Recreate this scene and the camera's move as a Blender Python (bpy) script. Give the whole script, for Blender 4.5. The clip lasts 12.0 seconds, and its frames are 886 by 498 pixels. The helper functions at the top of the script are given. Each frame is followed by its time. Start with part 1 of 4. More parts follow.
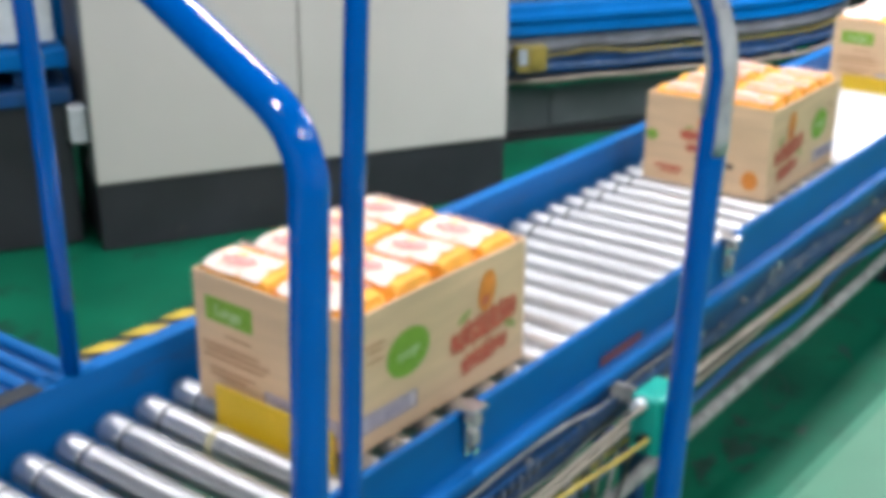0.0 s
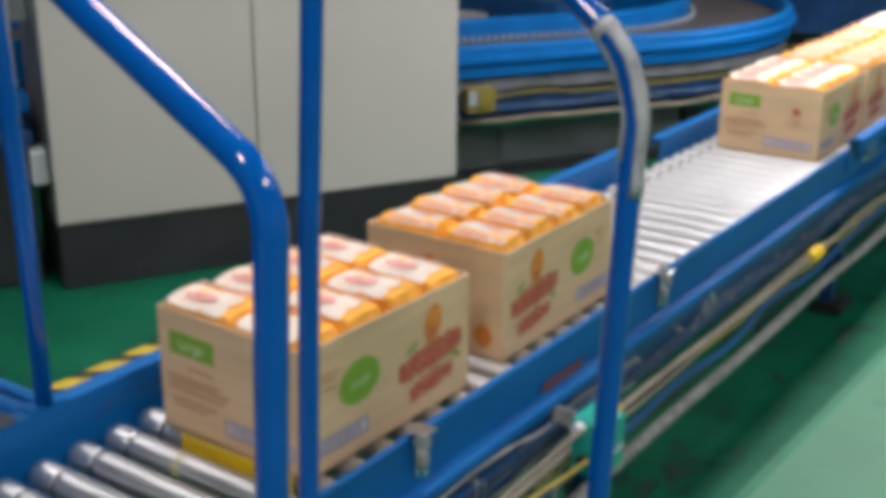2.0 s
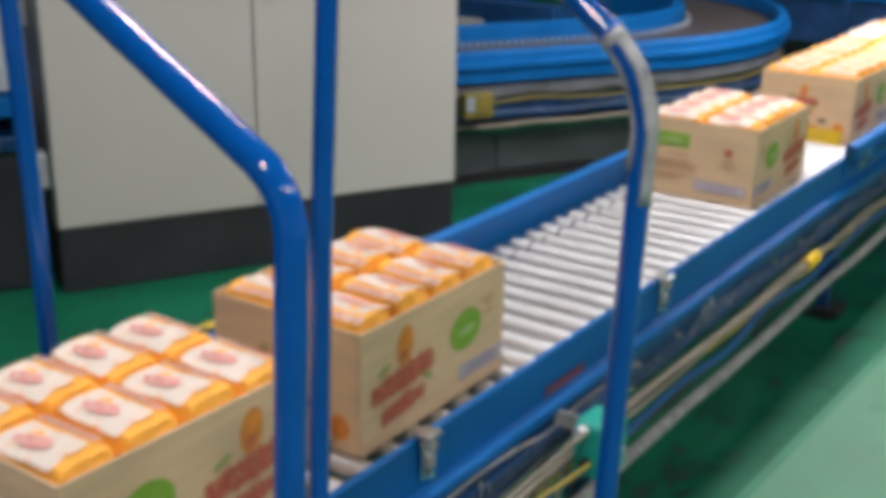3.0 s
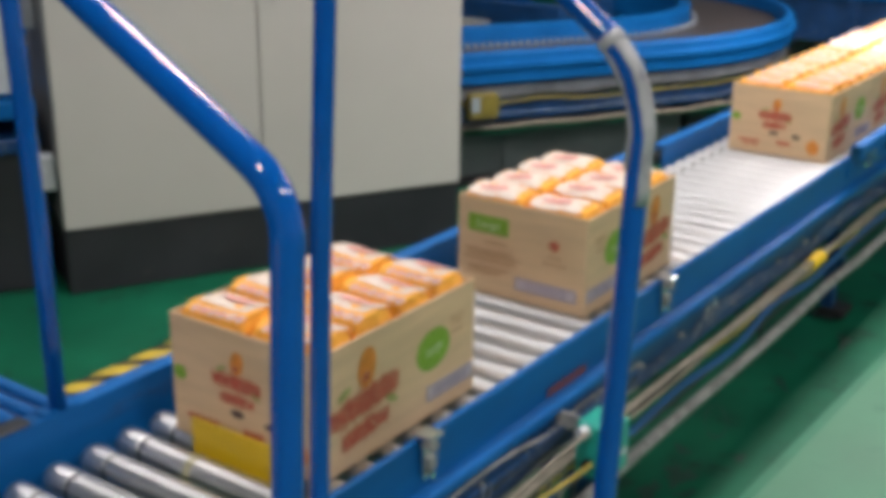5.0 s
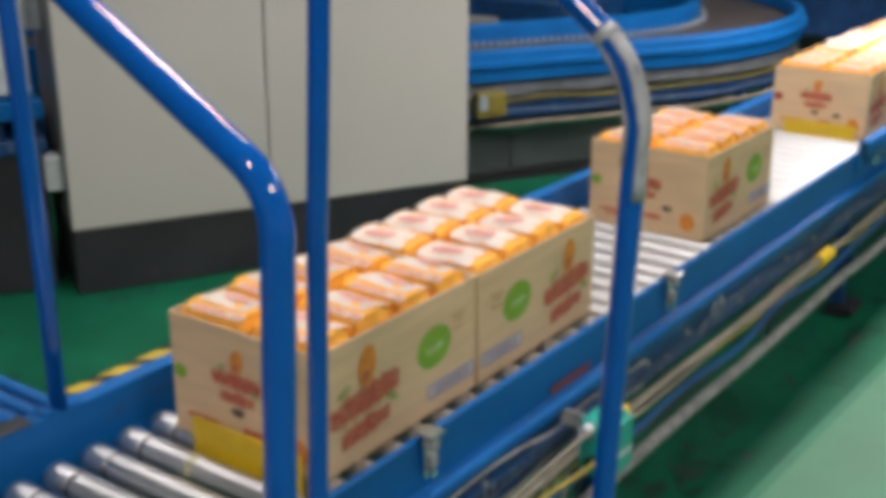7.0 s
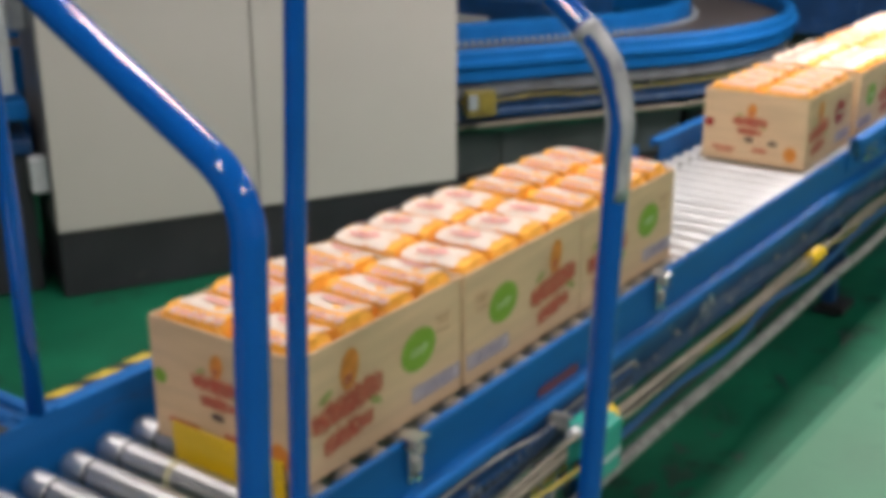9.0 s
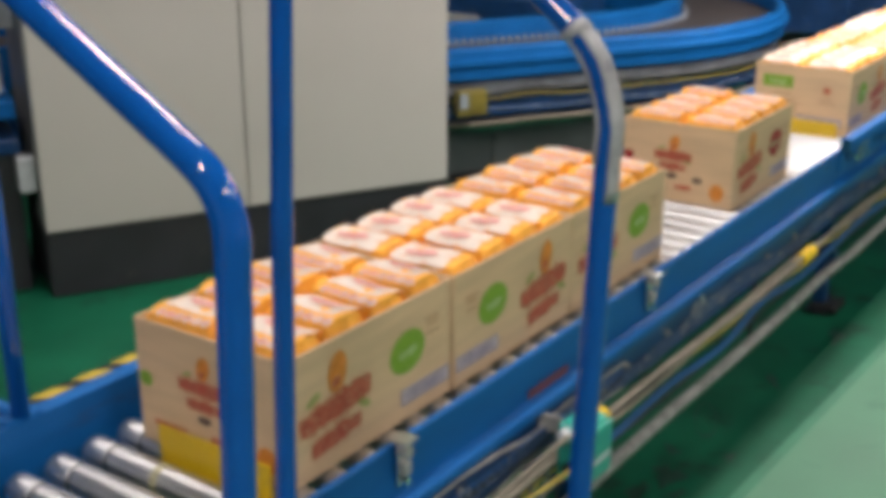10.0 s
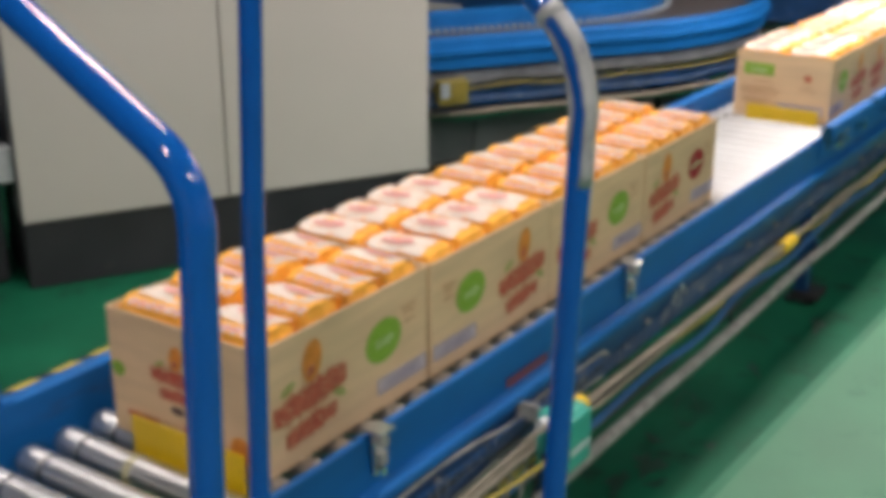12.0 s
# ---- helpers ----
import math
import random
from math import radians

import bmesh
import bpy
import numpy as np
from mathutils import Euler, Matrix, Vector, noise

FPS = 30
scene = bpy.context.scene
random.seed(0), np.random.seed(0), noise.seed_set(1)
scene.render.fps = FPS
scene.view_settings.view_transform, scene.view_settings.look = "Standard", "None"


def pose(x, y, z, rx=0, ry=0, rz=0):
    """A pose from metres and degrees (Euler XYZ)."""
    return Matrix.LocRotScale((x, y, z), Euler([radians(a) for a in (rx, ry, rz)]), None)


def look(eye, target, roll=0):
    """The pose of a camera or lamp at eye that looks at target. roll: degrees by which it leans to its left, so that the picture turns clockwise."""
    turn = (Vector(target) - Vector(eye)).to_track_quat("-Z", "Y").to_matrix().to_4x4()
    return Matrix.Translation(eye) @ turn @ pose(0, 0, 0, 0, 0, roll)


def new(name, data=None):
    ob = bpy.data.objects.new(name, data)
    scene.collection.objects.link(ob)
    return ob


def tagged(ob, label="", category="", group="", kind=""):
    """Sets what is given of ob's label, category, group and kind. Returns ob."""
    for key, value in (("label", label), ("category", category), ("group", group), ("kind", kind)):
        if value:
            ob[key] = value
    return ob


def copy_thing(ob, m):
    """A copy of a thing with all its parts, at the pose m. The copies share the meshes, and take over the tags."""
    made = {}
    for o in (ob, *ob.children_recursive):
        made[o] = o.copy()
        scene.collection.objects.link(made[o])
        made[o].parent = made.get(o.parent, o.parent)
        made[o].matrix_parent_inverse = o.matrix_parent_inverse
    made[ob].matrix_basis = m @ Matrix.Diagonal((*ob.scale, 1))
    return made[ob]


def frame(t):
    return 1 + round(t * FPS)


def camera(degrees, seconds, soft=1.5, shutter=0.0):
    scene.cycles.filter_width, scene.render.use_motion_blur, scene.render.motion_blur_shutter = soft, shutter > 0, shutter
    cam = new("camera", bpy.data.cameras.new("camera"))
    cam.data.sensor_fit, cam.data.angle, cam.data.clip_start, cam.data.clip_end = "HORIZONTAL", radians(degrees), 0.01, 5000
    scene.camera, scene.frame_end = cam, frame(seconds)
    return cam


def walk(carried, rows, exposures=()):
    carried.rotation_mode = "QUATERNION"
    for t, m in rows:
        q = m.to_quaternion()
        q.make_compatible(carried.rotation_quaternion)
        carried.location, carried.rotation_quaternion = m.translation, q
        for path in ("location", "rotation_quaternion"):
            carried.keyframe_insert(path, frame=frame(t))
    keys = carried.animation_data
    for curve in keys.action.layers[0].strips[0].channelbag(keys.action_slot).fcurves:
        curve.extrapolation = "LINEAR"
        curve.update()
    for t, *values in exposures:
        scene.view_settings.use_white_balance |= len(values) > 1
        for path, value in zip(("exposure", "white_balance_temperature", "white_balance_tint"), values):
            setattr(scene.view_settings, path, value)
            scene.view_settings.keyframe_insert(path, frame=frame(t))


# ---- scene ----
cam = camera(40.94, 12.0, soft=6.9, shutter=0.4)
PATH = [
    (0, (0.9700, -1.0690, 1.4815), (-0.1579, 0.4148, 0.7561), 0.29),
    (0.5, (0.9698, -1.0673, 1.4889), (-0.1300, 0.4500, 0.7902), 0.53),
    (1, (1.0028, -1.0900, 1.5026), (-0.1013, 0.4295, 0.8156), 0.56),
    (1.5, (1.0267, -1.1250, 1.5152), (-0.0637, 0.4091, 0.8385), 0.56),
    (2, (1.0580, -1.1685, 1.5307), (-0.0229, 0.3760, 0.8628), 0.54),
    (2.5, (1.0551, -1.1917, 1.5373), (-0.0180, 0.3605, 0.8747), 0.66),
    (3, (1.0520, -1.2025, 1.5403), (-0.0192, 0.3519, 0.8797), 0.85),
    (5, (1.0642, -1.1981, 1.5427), (-0.0188, 0.3483, 0.8827), 0.60),
    (5.5, (1.0705, -1.1891, 1.5376), (-0.0206, 0.3521, 0.8787), 0.44),
    (6, (1.0700, -1.1809, 1.5344), (-0.0255, 0.3568, 0.8747), 0.32),
    (6.5, (1.0782, -1.1815, 1.5373), (-0.0225, 0.3521, 0.8766), 0.14),
    (8.5, (1.0766, -1.1578, 1.5324), (-0.0209, 0.3777, 0.8709), -0.14),
    (9, (1.0746, -1.1467, 1.5291), (-0.0185, 0.3921, 0.8677), -0.11),
    (9.5, (1.0734, -1.1402, 1.5294), (-0.0144, 0.4017, 0.8666), -0.05),
    (10, (1.0686, -1.1301, 1.5279), (-0.0127, 0.4158, 0.8639), -0.02),
    (10.5, (1.0695, -1.1262, 1.5227), (-0.0070, 0.4235, 0.8597), 0.02),
    (11, (1.0682, -1.1193, 1.5196), (-0.0016, 0.4338, 0.8538), -0.02),
    (11.5, (1.0733, -1.1097, 1.5159), (0.0067, 0.4435, 0.8450), 0.02),
    (12, (1.0711, -1.1087, 1.5153), (0.0132, 0.4476, 0.8379), 0.06),
]
walk(cam, [(t, look(e, g, r)) for t, e, g, r in PATH], exposures=[(0, 0.56, 6150, 12), (0.5, 0.2, 6280, 12), (1.0, 0.04, 6400, 12), (2.5, -0.03, 6530, 13), (5.0, -0.04, 6700, 13), (8.5, -0.05, 6830, 14), (12.0, -0.06, 7050, 15)])

# ---- world and light ----
world = bpy.data.worlds.new("hall_air")
scene.world = world
world.use_nodes = True
world.node_tree.nodes["Background"].inputs[0].default_value = (0.75, 0.85, 1.0, 1)
world.node_tree.nodes["Background"].inputs[1].default_value = 0.15

Z0 = 0.6          # height of the roller tops
RW = 0.0727       # roller spacing


def lamp(name, x, y, z, sx, sy, watts, colour=(1.0, 0.97, 0.97)):
    data = bpy.data.lights.new(name, "AREA")
    data.shape, data.size, data.size_y, data.energy, data.color = "RECTANGLE", sx, sy, watts, colour
    ob = new(name, data)
    ob.matrix_basis = pose(x, y, z)
    return ob


# ---- materials ----
def mat(name, colour, rough=0.5, metal=0.0, vary=0.15, scale=8.0, bump=0.0, bump_scale=120.0, dirt=None, dirt_scale=3.0, dirt_at=0.6,
        stretch=(1, 1, 1), coat=0.0, piece=0.0, spec=0.5, rough_vary=0.1):
    """A surface with variation of colour at two scales, uneven gloss and fine relief."""
    m = bpy.data.materials.new(name)
    m.use_nodes = True
    n, l = m.node_tree.nodes, m.node_tree.links
    b = n["Principled BSDF"]
    b.inputs["Metallic"].default_value = metal
    b.inputs["Coat Weight"].default_value = coat
    b.inputs["Specular IOR Level"].default_value = spec
    tc = n.new("ShaderNodeTexCoord")
    mp = n.new("ShaderNodeMapping")
    mp.inputs["Scale"].default_value = stretch
    l.new(tc.outputs["Object"], mp.inputs["Vector"])
    co = mp.outputs["Vector"]
    n1 = n.new("ShaderNodeTexNoise")
    n1.inputs["Scale"].default_value, n1.inputs["Detail"].default_value = scale, 6
    l.new(co, n1.inputs["Vector"])
    ramp = n.new("ShaderNodeMapRange")
    ramp.inputs["To Min"].default_value, ramp.inputs["To Max"].default_value = 1 - vary, 1 + vary
    ramp.inputs["From Min"].default_value, ramp.inputs["From Max"].default_value = 0.3, 0.7
    l.new(n1.outputs["Fac"], ramp.inputs["Value"])
    mul = n.new("ShaderNodeMix")
    mul.data_type, mul.blend_type = "RGBA", "MULTIPLY"
    mul.inputs["Factor"].default_value = 1
    mul.inputs["A"].default_value = (*colour, 1)
    l.new(ramp.outputs["Result"], mul.inputs["B"])
    out = mul.outputs["Result"]
    if piece:
        oi = n.new("ShaderNodeObjectInfo")
        pr = n.new("ShaderNodeMapRange")
        pr.inputs["To Min"].default_value, pr.inputs["To Max"].default_value = 1 - piece, 1 + piece
        l.new(oi.outputs["Random"], pr.inputs["Value"])
        m2 = n.new("ShaderNodeMix")
        m2.data_type, m2.blend_type = "RGBA", "MULTIPLY"
        m2.inputs["Factor"].default_value = 1
        l.new(out, m2.inputs["A"])
        l.new(pr.outputs["Result"], m2.inputs["B"])
        out = m2.outputs["Result"]
    if dirt:
        n2 = n.new("ShaderNodeTexNoise")
        n2.inputs["Scale"].default_value, n2.inputs["Detail"].default_value, n2.inputs["Roughness"].default_value = dirt_scale, 8, 0.65
        l.new(co, n2.inputs["Vector"])
        r2 = n.new("ShaderNodeMapRange")
        r2.inputs["From Min"].default_value, r2.inputs["From Max"].default_value = dirt_at, dirt_at + 0.12
        l.new(n2.outputs["Fac"], r2.inputs["Value"])
        m3 = n.new("ShaderNodeMix")
        m3.data_type = "RGBA"
        l.new(r2.outputs["Result"], m3.inputs["Factor"])
        l.new(out, m3.inputs["A"])
        m3.inputs["B"].default_value = (*dirt, 1)
        out = m3.outputs["Result"]
    l.new(out, b.inputs["Base Color"])
    rr = n.new("ShaderNodeMapRange")
    rr.inputs["To Min"].default_value, rr.inputs["To Max"].default_value = max(0.02, rough - rough_vary), min(1, rough + rough_vary)
    l.new(n1.outputs["Fac"], rr.inputs["Value"])
    l.new(rr.outputs["Result"], b.inputs["Roughness"])
    if bump:
        n3 = n.new("ShaderNodeTexNoise")
        n3.inputs["Scale"].default_value, n3.inputs["Detail"].default_value = bump_scale, 3
        l.new(co, n3.inputs["Vector"])
        bp = n.new("ShaderNodeBump")
        bp.inputs["Strength"].default_value, bp.inputs["Distance"].default_value = bump, 0.002
        l.new(n3.outputs["Fac"], bp.inputs["Height"])
        l.new(bp.outputs["Normal"], b.inputs["Normal"])
    return m


def glow(name, colour, strength):
    m = bpy.data.materials.new(name)
    m.use_nodes = True
    b = m.node_tree.nodes["Principled BSDF"]
    b.inputs["Base Color"].default_value = (*colour, 1)
    b.inputs["Emission Color"].default_value = (*colour, 1)
    b.inputs["Emission Strength"].default_value = strength
    return m


M = dict(
    floor=mat("green_floor_paint", (0.003, 0.1, 0.052), 0.5, vary=0.3, scale=2.4, bump=0.15, bump_scale=60, dirt=(0.01, 0.04, 0.026), dirt_scale=5.5, dirt_at=0.55, spec=0.14),
    path=mat("pale_green_paint", (0.072, 0.225, 0.14), 0.5, spec=0.2, vary=0.12, scale=2.2, bump=0.15, bump_scale=60, dirt=(0.055, 0.18, 0.115), dirt_scale=7, dirt_at=0.58),
    stain=mat("floor_grime", (0.004, 0.035, 0.02), 0.5, vary=0.3, scale=20),
    edge=mat("mid_green_paint", (0.02, 0.165, 0.09), 0.45, vary=0.25, scale=5, spec=0.25),
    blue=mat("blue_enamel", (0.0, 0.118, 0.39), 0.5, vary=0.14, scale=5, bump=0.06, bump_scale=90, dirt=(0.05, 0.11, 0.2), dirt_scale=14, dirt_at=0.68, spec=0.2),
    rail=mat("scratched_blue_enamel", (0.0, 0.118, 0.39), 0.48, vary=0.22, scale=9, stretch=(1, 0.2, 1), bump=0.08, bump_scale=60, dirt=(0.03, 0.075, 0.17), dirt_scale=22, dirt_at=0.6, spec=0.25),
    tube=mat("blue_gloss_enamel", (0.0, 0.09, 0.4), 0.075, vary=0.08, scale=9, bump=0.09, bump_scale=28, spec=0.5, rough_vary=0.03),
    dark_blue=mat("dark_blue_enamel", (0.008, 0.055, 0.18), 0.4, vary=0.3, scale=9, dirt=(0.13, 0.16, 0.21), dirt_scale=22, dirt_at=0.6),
    steel=mat("zinc_steel", (0.62, 0.62, 0.635), 0.44, metal=1, vary=0.08, scale=14, stretch=(1, 1, 1), piece=0.06, rough_vary=0.04),
    cap=mat("roller_end_steel", (0.6, 0.61, 0.64), 0.32, metal=1, vary=0.15, scale=40),
    chrome=mat("bright_steel", (0.8, 0.8, 0.82), 0.15, metal=1, vary=0.1, scale=60),
    dark_metal=mat("dark_steel", (0.06, 0.065, 0.075), 0.45, metal=0.6, vary=0.3, scale=20),
    black=mat("black_rubber", (0.012, 0.012, 0.014), 0.6, vary=0.3, scale=20),
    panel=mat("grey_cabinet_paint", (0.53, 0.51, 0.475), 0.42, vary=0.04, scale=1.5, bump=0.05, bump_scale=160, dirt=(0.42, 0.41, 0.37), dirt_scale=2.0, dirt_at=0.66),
    # Cabinet body in a darker grey than its doors.
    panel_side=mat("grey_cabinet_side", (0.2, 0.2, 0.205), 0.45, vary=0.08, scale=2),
    plinth=mat("black_plinth_paint", (0.028, 0.028, 0.034), 0.45, vary=0.25, scale=4, dirt=(0.05, 0.05, 0.05), dirt_scale=6, dirt_at=0.64),
    kraft=mat("kraft_board", (0.72, 0.505, 0.31), 0.75, vary=0.1, scale=5, stretch=(1, 1, 9), bump=0.1, bump_scale=90, piece=0.03, spec=0.25),
    orange=mat("orange_pack_board", (1.0, 0.47, 0.065), 0.5, vary=0.1, scale=30, bump=0.2, bump_scale=60, spec=0.3),
    white=mat("white_print", (0.8, 0.69, 0.6), 0.5, vary=0.06, scale=40, spec=0.3, dirt=(0.86, 0.46, 0.24), dirt_scale=70, dirt_at=0.53),
    pink=mat("pink_red_print", (0.76, 0.3, 0.27), 0.55, vary=0.35, scale=90, dirt=(0.84, 0.64, 0.57), dirt_scale=110, dirt_at=0.5, spec=0.3),
    red=mat("red_print", (0.5, 0.1, 0.06), 0.65, vary=0.2, scale=60, spec=0.25, dirt=(0.68, 0.44, 0.27), dirt_scale=130, dirt_at=0.52),
    deep_red=mat("deep_red_print", (0.36, 0.01, 0.02), 0.6, vary=0.12, scale=60, spec=0.25),
    faint_green=mat("faint_green_print", (0.36, 0.38, 0.13), 0.7, vary=0.2, scale=60, spec=0.25),
    faint=mat("faint_red_print", (0.45, 0.24, 0.13), 0.7, vary=0.15, scale=60, spec=0.25),
    print_orange=mat("orange_print", (0.75, 0.27, 0.05), 0.65, vary=0.2, scale=50, spec=0.25),
    green=mat("green_print", (0.23, 0.41, 0.05), 0.6, vary=0.1, scale=50, spec=0.25),
    lilac=mat("lilac_print", (0.6, 0.53, 0.57), 0.6, vary=0.08, scale=50, spec=0.25),
    ink=mat("dark_print", (0.09, 0.055, 0.05), 0.6, vary=0.2, scale=60),
    ink_soft=mat("violet_ink", (0.22, 0.18, 0.27), 0.6, vary=0.2, scale=60),
    pale_ink=mat("pale_print", (0.6, 0.72, 0.42), 0.6, vary=0.1, scale=60),
    yellow=mat("yellow_enamel", (0.72, 0.47, 0.012), 0.4, vary=0.1, scale=12, dirt=(0.35, 0.2, 0.02), dirt_scale=14, dirt_at=0.68),
    dull_yellow=mat("dull_yellow_plastic", (0.21, 0.165, 0.03), 0.5, vary=0.2, scale=20),
    tape_y=mat("yellow_floor_tape", (0.62, 0.45, 0.05), 0.5, vary=0.15, scale=10, dirt=(0.2, 0.16, 0.06), dirt_scale=12, dirt_at=0.62),
    tape_k=mat("black_floor_tape", (0.02, 0.02, 0.02), 0.5, vary=0.2, scale=10),
    wrap=mat("grey_wrapping_tape", (0.4, 0.4, 0.415), 0.4, vary=0.25, scale=25, bump=0.5, bump_scale=45, dirt=(0.1, 0.12, 0.18), dirt_scale=20, dirt_at=0.55),
    teal=mat("teal_plastic", (0.01, 0.36, 0.29), 0.4, vary=0.1, scale=20, dirt=(0.1, 0.3, 0.25), dirt_scale=20, dirt_at=0.66),
    cable=mat("beige_cable", (0.26, 0.225, 0.18), 0.55, vary=0.2, scale=25),
    cable_y=mat("yellow_cable", (0.5, 0.38, 0.08), 0.5, vary=0.15, scale=25),
    cable_b=mat("blue_air_hose", (0.02, 0.12, 0.36), 0.4, vary=0.15, scale=25),
    cable_k=mat("black_cable", (0.03, 0.035, 0.03), 0.5, vary=0.2, scale=25),
    conduit=mat("grey_conduit", (0.33, 0.32, 0.31), 0.6, vary=0.4, scale=26, bump=0.5, bump_scale=60, dirt=(0.18, 0.17, 0.17), dirt_scale=26, dirt_at=0.57),
    belt=mat("brown_grey_belt", (0.075, 0.062, 0.064), 0.55, vary=0.15, scale=4),
    wall=mat("pale_hall_wall", (0.62, 0.63, 0.64), 0.7, vary=0.06, scale=0.8),
    ceiling=mat("grey_hall_ceiling", (0.55, 0.56, 0.58), 0.8, vary=0.1, scale=0.6),
    pale_tape=mat("pale_tape", (0.5, 0.47, 0.3), 0.6, vary=0.15, scale=40),
    sticker=mat("rust_red_sticker", (0.2, 0.035, 0.045), 0.5, vary=0.2, scale=30),
    coil=mat("dusty_blue_hose", (0.06, 0.1, 0.19), 0.5, vary=0.3, scale=18, dirt=(0.2, 0.22, 0.26), dirt_scale=20, dirt_at=0.53),
    dusty=mat("dusty_dark_steel", (0.13, 0.14, 0.165), 0.6, vary=0.35, scale=9, dirt=(0.2, 0.2, 0.2), dirt_scale=14, dirt_at=0.57),
    # Half as bright as the pale bead plastic below.
    bead_dull=mat("dusty_plastic_bead", (0.3, 0.34, 0.38), 0.5, vary=0.2, scale=6),
    bead=mat("pale_plastic_bead", (0.6, 0.63, 0.66), 0.4, vary=0.1, scale=30),
    machine=mat("dark_machine", (0.075, 0.085, 0.09), 0.5, vary=0.3, scale=3),
)


# ---- mesh helpers ----
def link(name, bm, material, parent=None, label="", smooth=False):
    me = bpy.data.meshes.new(name)
    bm.to_mesh(me)
    bm.free()
    if smooth:
        for p in me.polygons:
            p.use_smooth = True
    me.materials.append(material)
    ob = new(name, me)
    if parent is not None:
        ob.parent = parent
    if label:
        ob["label"] = label
    return ob


def part(name, bm, material, parent, label="", smooth=False):
    return link(name, bm, material, parent, label, smooth)


def twin(ob, x, y, z, rz=0.0, parent=None):
    """Another piece on the same mesh."""
    o = new(ob.name.split(".")[0], ob.data)
    o.parent = parent if parent is not None else ob.parent
    o.matrix_basis = pose(x, y, z, 0, 0, rz)
    return o


def box(bm, x0, x1, y0, y1, z0, z1, bevel=0.0, m=None):
    r = bmesh.ops.create_cube(bm, size=1)
    vs = r["verts"]
    bmesh.ops.scale(bm, vec=(x1 - x0, y1 - y0, z1 - z0), verts=vs)
    bmesh.ops.translate(bm, vec=((x0 + x1) / 2, (y0 + y1) / 2, (z0 + z1) / 2), verts=vs)
    if bevel:
        es = list({e for v in vs for e in v.link_edges})
        r = bmesh.ops.bevel(bm, geom=es, offset=bevel, segments=2, affect="EDGES", profile=0.5)
        vs = list({v for f in r["faces"] for v in f.verts} | {v for v in vs if v.is_valid})
    if m is not None:
        bmesh.ops.transform(bm, matrix=m, verts=[v for v in vs if v.is_valid])
    return bm


def new_box(*a, **k):
    return box(bmesh.new(), *a, **k)


def cyl(bm, a, b, r, n=14, r2=None):
    a, b = Vector(a), Vector(b)
    m = Matrix.Translation((a + b) / 2) @ (b - a).to_track_quat("Z", "Y").to_matrix().to_4x4()
    bmesh.ops.create_cone(bm, cap_ends=True, segments=n, radius1=r, radius2=r if r2 is None else r2, depth=(b - a).length, matrix=m)
    return bm


def sweep(bm, pts, r, n=12):
    """A tube along points, capped."""
    pts = [Vector(p) for p in pts]
    rings, side = [], None
    for i, p in enumerate(pts):
        d = (pts[min(i + 1, len(pts) - 1)] - pts[max(i - 1, 0)]).normalized()
        if side is None:
            side = d.cross(Vector((0, 1, 0.01))).normalized()
        side = (side - d * side.dot(d)).normalized()
        up = d.cross(side)
        rad = r(i / (len(pts) - 1)) if callable(r) else r
        rings.append([bm.verts.new(p + (side * math.cos(a) + up * math.sin(a)) * rad) for a in (2 * math.pi * k / n for k in range(n))])
    for a, b in zip(rings, rings[1:]):
        for k in range(n):
            bm.faces.new((a[k], a[(k + 1) % n], b[(k + 1) % n], b[k]))
    bm.faces.new(rings[0][::-1])
    bm.faces.new(rings[-1])
    return bm


def smooth_path(pts, steps=8):
    """Points on a smooth curve through pts."""
    P = [Vector(p) for p in pts]
    P = [P[0] * 2 - P[1]] + P + [P[-1] * 2 - P[-2]]
    out = []
    for i in range(1, len(P) - 2):
        for s in range(steps):
            u = s / steps
            a, b, c, d = P[i - 1], P[i], P[i + 1], P[i + 2]
            out.append(0.5 * (2 * b + (c - a) * u + (2 * a - 5 * b + 4 * c - d) * u * u + (3 * b - a - 3 * c + d) * u ** 3))
    return out + [P[-2]]


def thing(name, m, label, category, group="", kind=""):
    e = new(name)
    e.empty_display_size = 0.1
    e.matrix_basis = m
    return tagged(e, label, category, group, kind)


# ---- hall ----
def slab(name, x0, x1, y0, y1, z0, z1, material, label="", category=""):
    return tagged(link(name, new_box(x0, x1, y0, y1, z0, z1), material), label, category, kind="structure")


slab("floor", -9, 7, -7, 12, -0.12, 0.0, M["floor"], "glossy dark green painted factory floor, scuffed", "floor")


def floor_paint(name, left, right, material, label, category):
    """A thin painted strip between two straight edges, each given by its x at the south and north wall."""
    bm = bmesh.new()
    lo = [bm.verts.new(p) for p in ((left[0], -7, 0.0005), (right[0], -7, 0.0005), (right[1], 12, 0.0005), (left[1], 12, 0.0005))]
    hi = [bm.verts.new((v.co.x, v.co.y, 0.004)) for v in lo]
    bm.faces.new(hi)
    bm.faces.new(lo[::-1])
    for k in range(4):
        bm.faces.new((lo[k], lo[(k + 1) % 4], hi[(k + 1) % 4], hi[k]))
    return tagged(link(name, bm, material), label, category, kind="structure")


